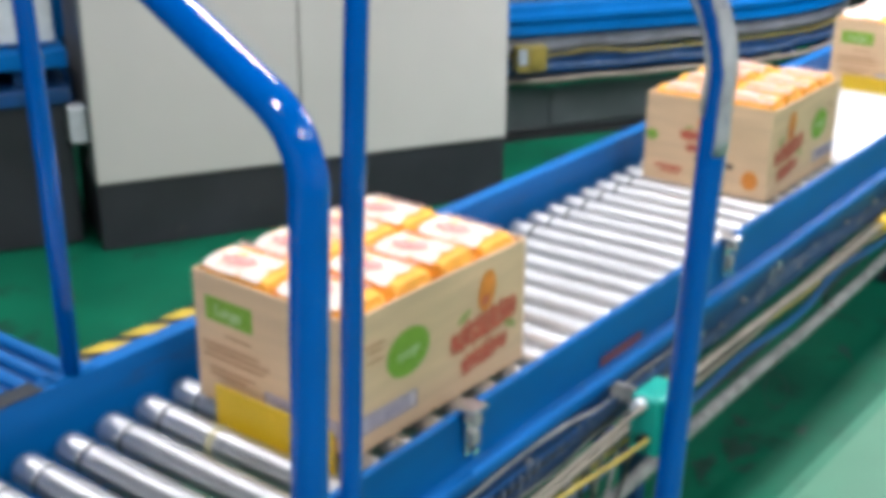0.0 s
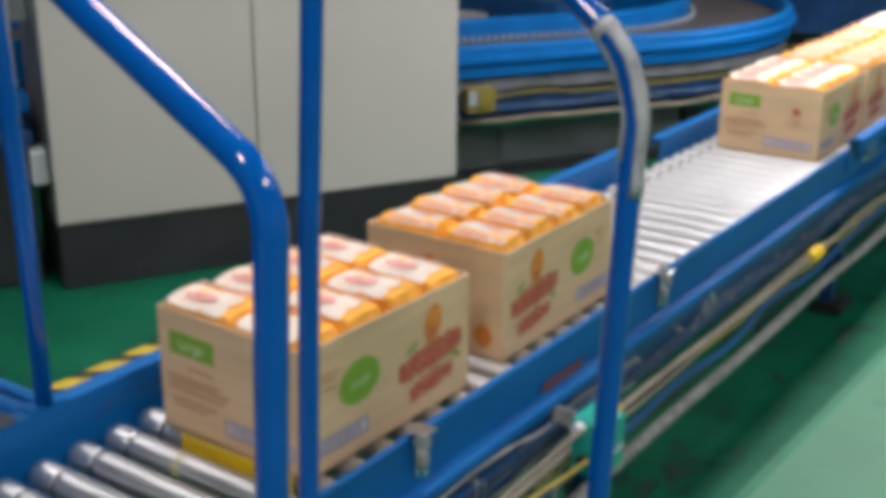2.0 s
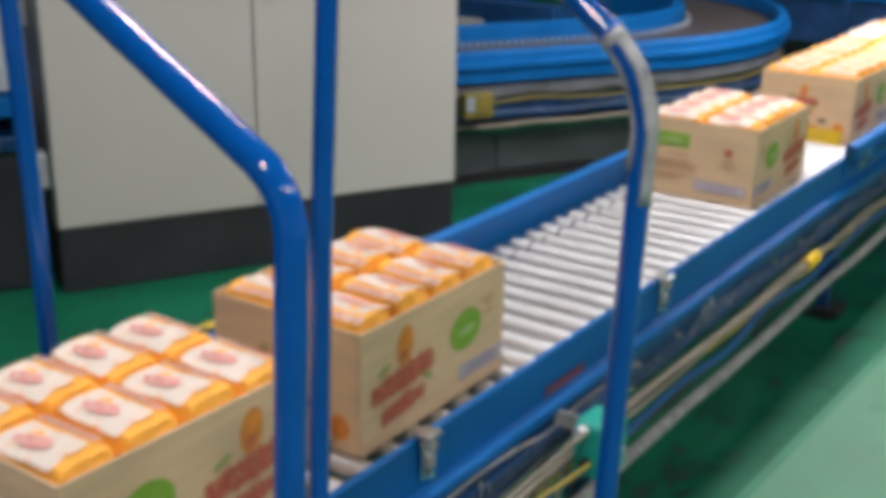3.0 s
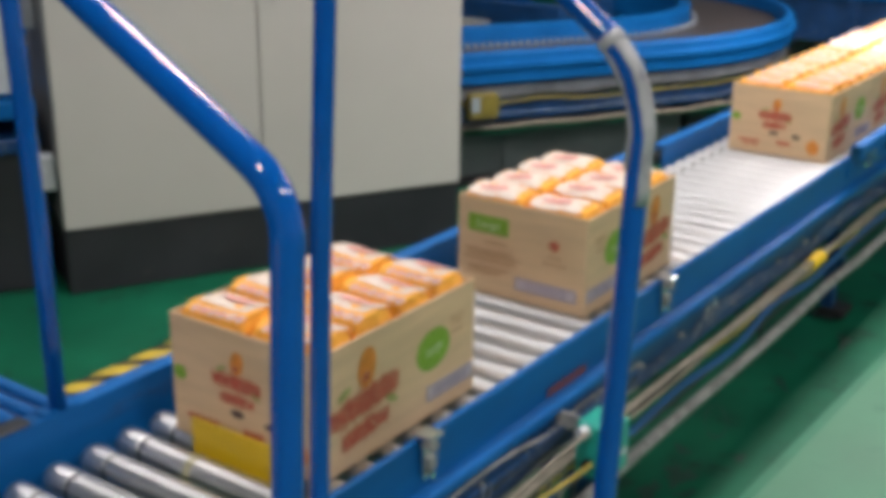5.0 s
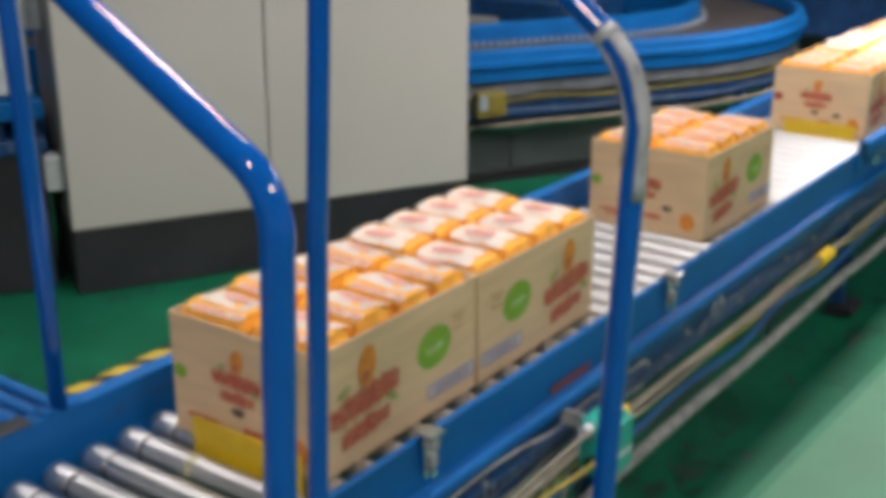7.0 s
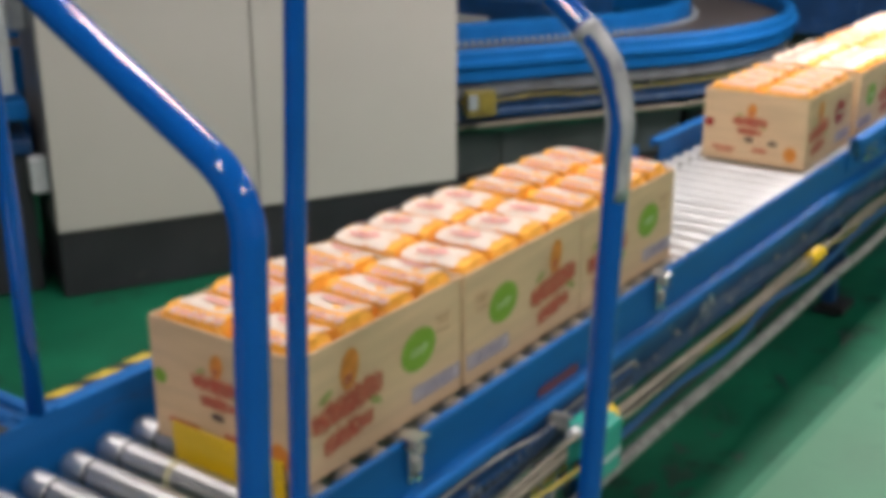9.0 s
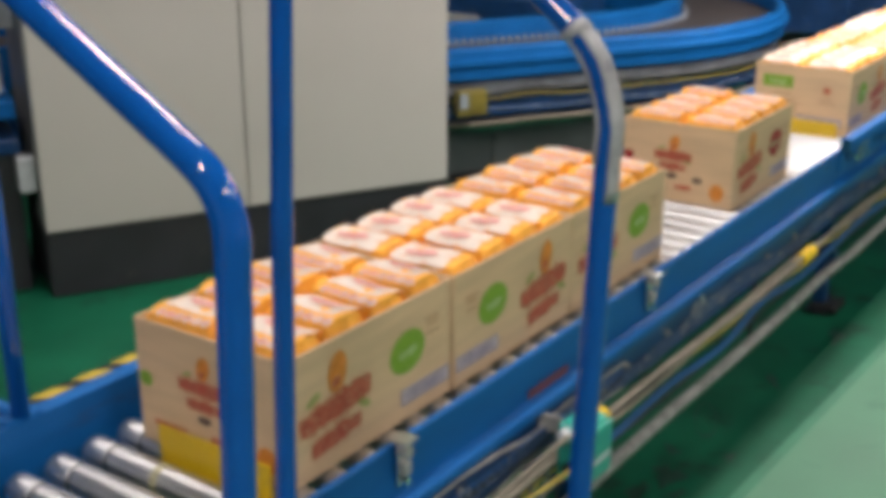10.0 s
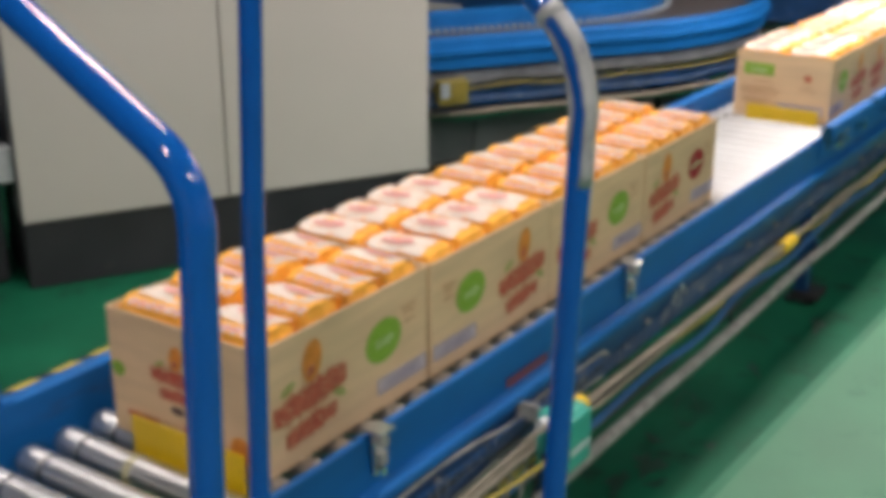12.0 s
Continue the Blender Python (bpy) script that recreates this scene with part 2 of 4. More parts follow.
floor_paint("walkway", (-0.05, 0.577), (7, 7), M["path"], "pale green painted walkway beside the conveyor", "walkway")
floor_paint("walkway_border", (-0.078, 0.549), (-0.05, 0.577), M["edge"], "mid-green painted border line on the floor", "floor line")
slab("wall_north", -9, 7, 12, 12.2, 0, 5, M["wall"], "pale plain hall wall", "wall")
slab("wall_south", -9, 7, -7.2, -7, 0, 5, M["wall"], "pale plain hall wall", "wall")
slab("wall_west", -9.2, -9, -7, 12, 0, 5, M["wall"], "pale plain hall wall", "wall")
slab("wall_east", 7, 7.2, -7, 12, 0, 5, M["wall"], "pale plain hall wall", "wall")
slab("ceiling", -9, 7, -7, 12, 5.0, 5.2, M["ceiling"], "grey hall ceiling", "ceiling")

lamp_glow = glow("lamp_tube_light", (1.0, 0.97, 0.92), 14.0)


def ceiling_light(x, y, z, sx, sy, watts):
    t = thing("ceiling_light", pose(x, y, z), "assumed long white factory ceiling light, out of view, switched on", "ceiling light", "hall lights")
    part("housing", new_box(-sx / 2 - 0.03, sx / 2 + 0.03, -sy / 2 - 0.03, sy / 2 + 0.03, 0.02, 0.09, bevel=0.008), M["panel"], t)
    part("diffuser", new_box(-sx / 2, sx / 2, -sy / 2, sy / 2, 0.012, 0.02), lamp_glow, t)
    part("rod", cyl(bmesh.new(), (0, 0, 0.09), (0, 0, 5.0 - z), 0.008), M["dark_metal"], t)
    lamp("area_lamp", x, y, z - 0.002, sx, sy, watts)


# Fixtures are assumed, out of view, placed and powered to balance brightness.
for lx, ly, lw in ((-3.0, 0.2, 28), (-3.0, 4.6, 6), (0.9, -2.6, 60), (-0.3, 1.2, 51), (3.4, -0.4, 68), (3.6, 4.6, 68)):
    ceiling_light(lx, ly, 3.6, 0.24, 1.5, lw)
# Strong light assumed above the waiting cases, hung low to spare the curved conveyor.
ceiling_light(-0.05, 4.1, 2.0, 0.4, 2.6, 28)


# ---- main roller conveyor ----
def roller_mesh():
    bm = bmesh.new()
    # tube with a belt groove and a cap at each end
    prof = [(-0.388, 0.012), (-0.3875, 0.0205), (-0.3855, 0.0225), (-0.3825, 0.0238), (-0.379, 0.0245), (-0.373, 0.0245), (-0.337, 0.0245),
            (-0.3345, 0.0243), (-0.333, 0.022), (-0.327, 0.022), (-0.3255, 0.0243), (-0.322, 0.0245), (-0.31, 0.0245),
            (0.02, 0.0245), (0.028, 0.0245), (0.031, 0.0235), (0.032, 0.0215), (0.0325, 0.012)]
    n = 20
    rings = [[bm.verts.new((x, r * math.cos(2 * math.pi * k / n), r * math.sin(2 * math.pi * k / n))) for k in range(n)] for x, r in prof]
    for a, b in zip(rings, rings[1:]):
        for k in range(n):
            bm.faces.new((a[k], b[k], b[(k + 1) % n], a[(k + 1) % n]))
    bm.faces.new(rings[0])
    bm.faces.new(rings[-1][::-1])
    return bm


conveyor = thing("roller_conveyor", pose(0, 0, Z0), "blue steel roller conveyor with shiny zinc rollers", "conveyor")
Y0, Y1 = -3.2, 6.5
first = part("roller", roller_mesh(), M["steel"], conveyor, smooth=True)
first.matrix_basis = pose(0, 0.025, -0.0245)
part("tape_band", cyl(bmesh.new(), (-0.226, 0.025 - RW, -0.0245), (-0.212, 0.025 - RW, -0.0245), 0.0249, 20), M["pale_tape"], conveyor, "pale tape band round a roller")
# Black ring fills the groove to paint in its shade; bare metal stays bright.
groove_ring = part("groove_belt", cyl(bmesh.new(), (-0.3325, 0, 0), (-0.3275, 0, 0), 0.0242, 18), M["black"], conveyor, "black ring standing in for the shade in the roller groove")
groove_ring.matrix_basis = pose(0, 0.025, -0.0245)
for k in range(int((Y0 + 0.1 - 0.025) / RW), int((Y1 - 0.1) / RW)):
    if k:
        twin(first, 0, 0.025 + k * RW, -0.0245, parent=conveyor)
        if -18 < k < 45:
            twin(groove_ring, 0, 0.025 + k * RW, -0.0245, parent=conveyor)


def channel(bm, prof, y0, y1):
    """An open folded profile of x, z points along y, with 3 mm thickness."""
    vs = [[bm.verts.new((x, y, z)) for x, z in prof] for y in (y0, y1)]
    fs = [bm.faces.new((vs[0][i], vs[0][i + 1], vs[1][i + 1], vs[1][i])) for i in range(len(prof) - 1)]
    bmesh.ops.recalc_face_normals(bm, faces=fs)
    bmesh.ops.solidify(bm, geom=fs, thickness=0.004)
    return bm


part("side_rail", channel(bmesh.new(), [(-0.395, -0.13), (-0.42, -0.13), (-0.42, 0.058), (-0.455, 0.058), (-0.455, 0.03)], Y0, 1.95), M["rail"], conveyor, "scratched blue steel side rail")
part("side_rail", channel(bmesh.new(), [(-0.395, -0.13), (-0.42, -0.13), (-0.42, 0.045), (-0.455, 0.045), (-0.455, 0.02)], 2.1, Y1), M["rail"], conveyor)
part("side_rail", channel(bmesh.new(), [(0.035, 0.009), (0.046, 0.012), (0.049, 0.009), (0.049, -0.084), (0.056, -0.088), (0.068, -0.089), (0.071, -0.093), (0.071, -0.108)], Y0, Y1), M["rail"], conveyor, "scratched blue steel side rail")
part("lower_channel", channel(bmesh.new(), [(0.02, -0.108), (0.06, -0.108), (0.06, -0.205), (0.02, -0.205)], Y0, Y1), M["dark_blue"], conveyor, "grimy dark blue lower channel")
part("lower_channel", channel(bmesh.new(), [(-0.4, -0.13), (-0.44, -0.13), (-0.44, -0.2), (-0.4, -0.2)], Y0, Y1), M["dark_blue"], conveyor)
part("side_guard", channel(bmesh.new(), [(0.05, -0.05), (0.052, -0.045), (0.052, 0.05), (0.06, 0.056), (0.085, 0.056), (0.09, 0.05), (0.09, 0.02)], 2.42, 2.86), M["blue"], conveyor, "raised blue side guard")
part("side_guard", channel(bmesh.new(), [(0.05, -0.05), (0.052, -0.045), (0.052, 0.05), (0.06, 0.056), (0.085, 0.056), (0.09, 0.05), (0.09, 0.02)], 2.9, 6.0), M["blue"], conveyor, "raised blue side guard")
for y, z in ((2.5, -0.02), (2.62, -0.025), (2.8, -0.02), (2.88, 0.03), (3.1, -0.02), (3.4, -0.02), (3.7, -0.02)):
    part("bolt", cyl(cyl(bmesh.new(), (0.05, y, z), (0.082, y, z), 0.011, 6), (0.05, y, z), (0.056, y, z), 0.019, 14), M["chrome"], conveyor, "bright steel bolt")
channel_bolt = part("bolt", cyl(cyl(bmesh.new(), (0.058, 0, 0), (0.07, 0, 0), 0.005, 6), (0.058, 0, 0), (0.0635, 0, 0), 0.008, 12), M["conduit"], conveyor, "dull bolt on the lower channel")
channel_bolt.matrix_basis = pose(0, -0.9, -0.15)
for k in range(1, 44):
    twin(channel_bolt, 0, -0.9 + 0.105 * k, -0.15 - 0.022 * (k % 2), parent=conveyor)
for y in (-2.6, -1.2, 0.9, 2.64, 4.4, 6.2):
    for x in (-0.42, 0.04):
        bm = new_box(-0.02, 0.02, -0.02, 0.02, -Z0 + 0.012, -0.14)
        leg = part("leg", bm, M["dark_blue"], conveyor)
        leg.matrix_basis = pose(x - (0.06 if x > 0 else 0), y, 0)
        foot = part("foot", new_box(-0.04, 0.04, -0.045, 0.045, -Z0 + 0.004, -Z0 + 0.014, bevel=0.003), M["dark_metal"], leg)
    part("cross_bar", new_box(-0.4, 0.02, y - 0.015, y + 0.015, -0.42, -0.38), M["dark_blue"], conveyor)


# ---- tube frame over the conveyor ----
RIDGE_Z = 1.49


def arched_leg(foot, y, top, bend_z, turn, rad):
    """Points of a slightly leaning tube from the floor that bends over towards the ridge bar."""
    n = int(bend_z / 0.02)
    pts = [(foot + (top - foot) * k / n, y, 0.004 + (bend_z - 0.004) * k / n) for k in range(n + 1)]
    for k in range(1, 21):
        a = radians(turn) * k / 20
        pts.append((top - rad + rad * math.cos(a), y, bend_z + rad * math.sin(a)))
    ex, ez = pts[-1][0], pts[-1][2]
    run = (RIDGE_Z - ez) * math.tan(radians(turn))
    for k in range(1, 31):
        pts.append((ex - run * k / 30, y, ez + (RIDGE_Z - ez) * k / 30))
    return pts


frame_top = thing("tube_frame", pose(0, 0, 0), "glossy blue bent steel tube frame standing over the conveyor", "tube frame")
near_leg = arched_leg(0.270, -0.40, 0.323, 1.172, 60, 0.083)
far_leg = arched_leg(0.436, 0.03, 0.483, 1.215, 52, 0.145)
part("bent_leg", sweep(bmesh.new(), near_leg, lambda u: 0.0176 + 0.0003 * math.sin(61 * u) * math.sin(23 * u + 1), 28), M["tube"], frame_top, "glossy blue bent leg", smooth=True)
fl = part("bent_leg", sweep(bmesh.new(), far_leg, lambda u: 0.0147, 24), M["tube"], frame_top, "bent leg with tape round its bend", smooth=True)
# hoop across the conveyor, one foot on each side rail
slim = [(0.070, -0.08, Z0 - 0.07), (0.069, -0.08, Z0 + 0.03), (0.084, -0.08, Z0 + 0.42), (0.101, -0.08, Z0 + 0.74), (0.108, -0.081, Z0 + 0.98)]
for k in range(1, 9):
    a = math.pi / 2 * k / 8
    slim.append((0.008 + 0.1 * math.cos(a), -0.083, Z0 + 0.98 + 0.1 * math.sin(a)))
slim += [(-0.1, -0.1, Z0 + 1.08), (-0.34, -0.135, Z0 + 1.08)]
for k in range(1, 9):
    a = math.pi / 2 * k / 8
    slim.append((-0.351 - 0.1 * math.sin(a), -0.14, Z0 + 0.98 + 0.1 * math.cos(a)))
slim += [(-0.446, -0.14, Z0 + 0.7), (-0.434, -0.14, Z0 + 0.37), (-0.434, -0.14, Z0 + 0.06)]
part("slim_hoop", sweep(bmesh.new(), slim, 0.0146, 22), M["tube"], frame_top, smooth=True)
part("mounting_foot", new_box(0.0515, 0.0575, -0.115, -0.045, Z0 - 0.078, Z0 - 0.02, bevel=0.002), M["blue"], frame_top)
part("mounting_foot", new_box(-0.4535, -0.4215, -0.175, -0.105, Z0 + 0.0585, Z0 + 0.064, bevel=0.002), M["blue"], frame_top)
part("ridge_bar", cyl(bmesh.new(), near_leg[-1], far_leg[-1], 0.016, 16), M["tube"], frame_top, smooth=True)
for x, y, r in ((0.270, -0.40, 0.03), (0.436, 0.03, 0.034)):
    part("foot_plate", cyl(bmesh.new(), (x, y, 0.004), (x, y, 0.012), r * 1.6, 20), M["dark_metal"], frame_top)
# worn wrapping tape round the bend of the far leg
wrap_pts = [Vector(p) for p in far_leg]
wrap_pts = [p for p in wrap_pts if p.z > 1.13 and p.x > 0.432]
rw = random.Random(2)
bumps = [rw.uniform(0.0, 0.0022) for _ in range(64)]


def shell(pts, r, a0, a1, n=10):
    """A strip of tape that hugs part of a tube along pts."""
    bm, rows, side = bmesh.new(), [], None
    for i, p in enumerate(pts):
        d = (pts[min(i + 1, len(pts) - 1)] - pts[max(i - 1, 0)]).normalized()
        side = Vector((-1, 0, 0)) if side is None else side
        side = (side - d * side.dot(d)).normalized()
        up = d.cross(side)
        w = 4 * math.sin(i * 0.5) + 2 * math.sin(i * 1.7)
        rad = r + bumps[i % 60] * 0.5
        rows.append([bm.verts.new(p + (side * math.cos(a) + up * math.sin(a)) * rad) for a in (radians(a0 + w + (a1 - a0) * k / n) for k in range(n + 1))])
    fs = [bm.faces.new((p[k], p[k + 1], q[k + 1], q[k])) for p, q in zip(rows, rows[1:]) for k in range(n)]
    bmesh.ops.recalc_face_normals(bm, faces=fs)
    bmesh.ops.solidify(bm, geom=fs, thickness=0.0006)
    return bm


part("tape_wrap", shell(wrap_pts, 0.0156, 118, 268), M["wrap"], fl, "wrinkled worn grey tape", smooth=True)
part("tape_wrap", shell(wrap_pts[2:], 0.0154, -10, 68), M["wrap"], fl, "wrinkled worn grey tape", smooth=True)
part("tape_wrap", shell(wrap_pts[-3:], 0.0160, 0, 300, 16), M["wrap"], fl, "wrinkled worn grey tape", smooth=True)
bm = bmesh.new()
sweep(bm, [Vector((0.489, 0.036, z)) for z in (1.06, 1.085, 1.115, 1.135)], lambda u: 0.0015 + 0.0045 * u, 8)
part("tape_end", bm, M["wrap"], fl, "loose end of grey tape", smooth=True)

# ---- cabinet ----
ca, cb = Vector((-2.228, 1.231, 0)), Vector((-1.497, 2.56, 0))
cyaw = math.degrees(math.atan2(cb.y - ca.y, cb.x - ca.x))
CL = (cb - ca).length
cabinet = thing("electrical_cabinet", pose(ca.x, ca.y, 0, 0, 0, cyaw), "tall grey steel cabinet with two doors on a black plinth", "cabinet")
part("plinth", new_box(0.0, CL, 0.0, 0.48, 0.0, 0.235, bevel=0.004), M["plinth"], cabinet, "black plinth")
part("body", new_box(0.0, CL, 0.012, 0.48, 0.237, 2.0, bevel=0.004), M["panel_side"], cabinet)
seam = CL * 0.47
part("door", new_box(0.0, seam - 0.003, -0.01, 0.01, 0.24, 1.99, bevel=0.004), M["panel"], cabinet)
part("door", new_box(seam + 0.003, CL, -0.01, 0.01, 0.24, 1.99, bevel=0.004), M["panel"], cabinet)

part("handle", new_box(seam + 0.05, seam + 0.075, -0.03, -0.012, 1.0, 1.16, bevel=0.004), M["dark_metal"], cabinet)
part("junction_box", new_box(-0.06, -0.002, 0.06, 0.16, 0.37, 0.49, bevel=0.006), M["bead"], cabinet, "small white junction box on the cabinet's side")
part("cable_duct", new_box(-0.05, -0.002, 0.24, 0.3, 0.9, 2.0, bevel=0.004), M["bead"], cabinet, "white cable duct")


# ---- egg cases ----
CW, CD, CH = 0.314, 0.42, 0.213


def flat(bm, x0, x1, z0, z1):
    """A thin printed patch in the x, z plane, facing -y."""
    return box(bm, x0, x1, -0.0006, 0.0006, z0, z1)


def ellipse(bm, cx, cz, rx, rz, n=20, rot=0.0):
    top = [bm.verts.new((cx + rx * math.cos(2 * math.pi * k / n) * math.cos(rot) - rz * math.sin(2 * math.pi * k / n) * math.sin(rot), -0.0006,
                         cz + rx * math.cos(2 * math.pi * k / n) * math.sin(rot) + rz * math.sin(2 * math.pi * k / n) * math.cos(rot))) for k in range(n)]
    bm.faces.new(top)
    return bm


def letters(bm, x0, x1, half, z, m, seed):
    """One printed ribbon that swells into six patches."""
    rnd = random.Random(seed)
    n, a, b = 36, [], []
    for k in range(n + 1):
        w = half * (0.06 + 0.94 * abs(math.sin(math.pi * k / 6)) ** 0.7)
        x, dy = x0 + (x1 - x0) * k / n + rnd.uniform(-0.0007, 0.0007), rnd.uniform(-0.0008, 0.0008)
        a.append(bm.verts.new(m @ Vector((x, dy + w, z))))
        b.append(bm.verts.new(m @ Vector((x, dy - w, z))))
    for k in range(n):
        bm.faces.new((b[k], b[k + 1], a[k + 1], a[k]))
    return bm


def egg_case(red=False):
    """An open board case with eight egg packs on top; the origin is the middle of its base, the labelled end looks to -y."""
    t = thing("egg_case", pose(0, 0, 0), "open kraft cardboard case filled with orange egg packs on the conveyor", "cardboard case", "egg cases on the conveyor")
    w, d, h, th = CW / 2, CD / 2, CH, 0.004
    part("base_board", new_box(-w, w, -d, d, 0.001, 0.006), M["kraft"], t)
    ends = []
    for s in (0, 180):
        ends.append(part("end_panel", new_box(-w, w, 0, th, 0.001, h, bevel=0.0012), M["kraft"], t))
        ends[-1].matrix_basis = pose(0, -d if s == 0 else d, 0, 0, 0, s)
    sides = []
    for s in (90, -90):
        sides.append(part("side_panel", new_box(-d + th, d - th, 0, th, 0.001, h, bevel=0.0012), M["kraft"], t))
        sides[-1].matrix_basis = pose(w if s == 90 else -w, 0, 0, 0, 0, s)
    mark = M["deep_red"] if red else M["green"]
    lab = "red" if red else "green"
    # labelled end
    e = ends[0]
    F = -0.0012

    def put(ob):
        ob.matrix_basis = pose(0, F, 0)
        return ob

    def words(ob_parent, body, size, x, z, rot, material, y=-0.003):
        c = bpy.data.curves.new("lettering", "FONT")
        c.body, c.size, c.align_x, c.align_y, c.extrude = body, size, "CENTER", "CENTER", 0.0003
        c.materials.append(material)
        o = new("lettering", c)
        o.parent = ob_parent
        o.matrix_basis = pose(x, y, z, 90, 0, 0) @ pose(0, 0, 0, 0, 0, rot)
        return o

    lb = put(part("size_label", flat(bmesh.new(), -0.130, -0.03, 0.140, 0.178), mark, e, lab + " size label"))
    words(lb, "Large" if not red else "Medium", 0.025, -0.08, 0.159, 0, M["pale_ink"], -0.0016)
    for i, (x0, x1, z) in enumerate(((-0.09, -0.035, 0.12), (-0.14, -0.02, 0.1), (-0.135, 0.0, 0.09), (-0.14, -0.01, 0.079), (-0.13, -0.03, 0.06), (-0.13, -0.05, 0.05))):
        put(part("text_bar", flat(bmesh.new(), x0, x1, z - 0.0018, z + 0.0018), M["faint"], e))
    put(part("emblem", ellipse(bmesh.new(), 0.082, 0.142, 0.014, 0.012, 7), M["red"], e, "small red emblem"))
    put(part("text_bar", flat(bmesh.new(), 0.065, 0.1, 0.115, 0.118), M["faint"], e))
    put(part("text_bar", flat(bmesh.new(), 0.055, 0.11, 0.1, 0.103), M["faint"], e))

    def barcode(p, x0, x1, z0, z1):
        b = put(part("barcode_label", flat(bmesh.new(), x0, x1, z0, z1), M["lilac"], p, "pale lilac barcode label"))
        bm = bmesh.new()
        o, i = [(x0, z0), (x1, z0), (x1, z1), (x0, z1)], [(x0 + 0.003, z0 + 0.003), (x1 - 0.003, z0 + 0.003), (x1 - 0.003, z1 - 0.003), (x0 + 0.003, z1 - 0.003)]
        ov, iv = [bm.verts.new((u, -0.0012, v)) for u, v in o], [bm.verts.new((u, -0.0012, v)) for u, v in i]
        for k in range(4):
            bm.faces.new((ov[k], ov[(k + 1) % 4], iv[(k + 1) % 4], iv[k]))
        part("label_border", bm, M["ink_soft"], b)
        bm, x, rnd = bmesh.new(), x0 + 0.016, random.Random(4)
        while x < x1 - 0.018:
            wd = rnd.choice((0.0012, 0.002, 0.003))
            box(bm, x, x + wd, -0.0012, -0.0005, z0 + 0.005, z1 - 0.005)
            x += wd + rnd.choice((0.003, 0.004, 0.006))
        part("barcode_print", bm, M["ink_soft"], b)

    barcode(e, -0.01, 0.138, 0.027, 0.055)

    def logo(p, cx, cz, s, rise=0.1):
        """A plain shape in the printed mark's colours: an orange blob over two ragged red clusters."""
        o = put(part("printed_mark", ellipse(bmesh.new(), cx + 0.004 * s, cz + 0.047 * s, 0.017 * s, 0.026 * s, 20, -0.2), M["print_orange"], p, "orange and red printed mark"))
        rnd = random.Random(7)
        for z, half, n, hh in ((0.004, 0.066, 20, 0.021), (-0.033, 0.046, 14, 0.016)):
            bm = bmesh.new()
            tops, lows = [], []
            for k in range(2 * n + 1):
                u = k / (2 * n)
                x = -half + 2 * half * u
                zz = z + x * rise
                waist = 0.62 if k % 2 else 1.0
                bulge = 0.75 + 0.25 * math.sin(math.pi * u)
                hi, lo = hh * bulge * waist * rnd.uniform(0.75, 1.2), -hh * bulge * waist * rnd.uniform(0.75, 1.2)
                tops.append(bm.verts.new((cx + s * x, -0.0006, cz + s * (zz + hi))))
                lows.append(bm.verts.new((cx + s * x, -0.0006, cz + s * (zz + lo))))
            for k in range(2 * n):
                bm.faces.new((lows[k], lows[k + 1], tops[k + 1], tops[k]))
            part("printed_band", bm, M["red"], o)
        part("printed_spot", ellipse(bmesh.new(), cx + 0.0 * s, cz + 0.036 * s, 0.009 * s, 0.006 * s, 10, 0.5), M["red"], o).matrix_basis = pose(0, -0.0009, 0)
        for dx, dz, tilt in ((-0.04, 0.027, 0.4), (0.052, -0.012, -0.5)):
            part("printed_leaf", ellipse(bmesh.new(), cx + dx * s, cz + dz * s, 0.014 * s, 0.0055 * s, 10, tilt), M["faint_green"], o)
        return o

    # sides: oval, printed mark and barcode
    for s, f in zip(sides, (1, -1)):
        ov = put(part("size_label", ellipse(bmesh.new(), f * -0.084, 0.124, 0.048, 0.037, 24, 0.1), mark, s, lab + " oval size label"))
        words(ov, "Large" if not red else "Medium", 0.021, f * -0.084, 0.124, 8, M["pale_ink"], -0.0016)
        logo(s, f * 0.1, 0.096, 1.3)
        barcode(s, min(f * -0.203, f * -0.066), max(f * -0.203, f * -0.066), 0.03, 0.058)
        for x0, x1, z in ((0.135, 0.175, 0.161), (0.14, 0.17, 0.151), (0.138, 0.172, 0.136)):
            put(part("text_bar", flat(bmesh.new(), min(-f * x0, -f * x1), max(-f * x0, -f * x1), z - 0.0015, z + 0.0015), M["faint"], s))
    # other end
    e = ends[1]
    logo(e, -0.012, 0.122, 0.8, 0.0)
    put(part("size_label", ellipse(bmesh.new(), -0.138, 0.112, 0.015, 0.013, 14), mark, e, "small " + lab + " oval label"))
    put(part("eye_mark", ellipse(bmesh.new(), -0.012, 0.072, 0.015, 0.007, 12), M["ink"], e, "small dark printed oval"))
    put(part("eye_mark", ellipse(bmesh.new(), 0.06, 0.068, 0.015, 0.007, 12), M["ink"], e, "small dark printed oval"))
    put(part("printed_mark", ellipse(bmesh.new(), 0.115, 0.043, 0.02, 0.023, 16), M["print_orange"], e))
    for x0, x1, z, hh in ((-0.125, -0.055, 0.04, 0.004), (-0.11, -0.06, 0.028, 0.003), (0.0, 0.045, 0.043, 0.006)):
        put(part("text_bar", flat(bmesh.new(), x0, x1, z - hh, z + hh), M["red"], e))

    # packs
    pw, pd = CW / 2 - 0.006, (CD - 0.012) / 4

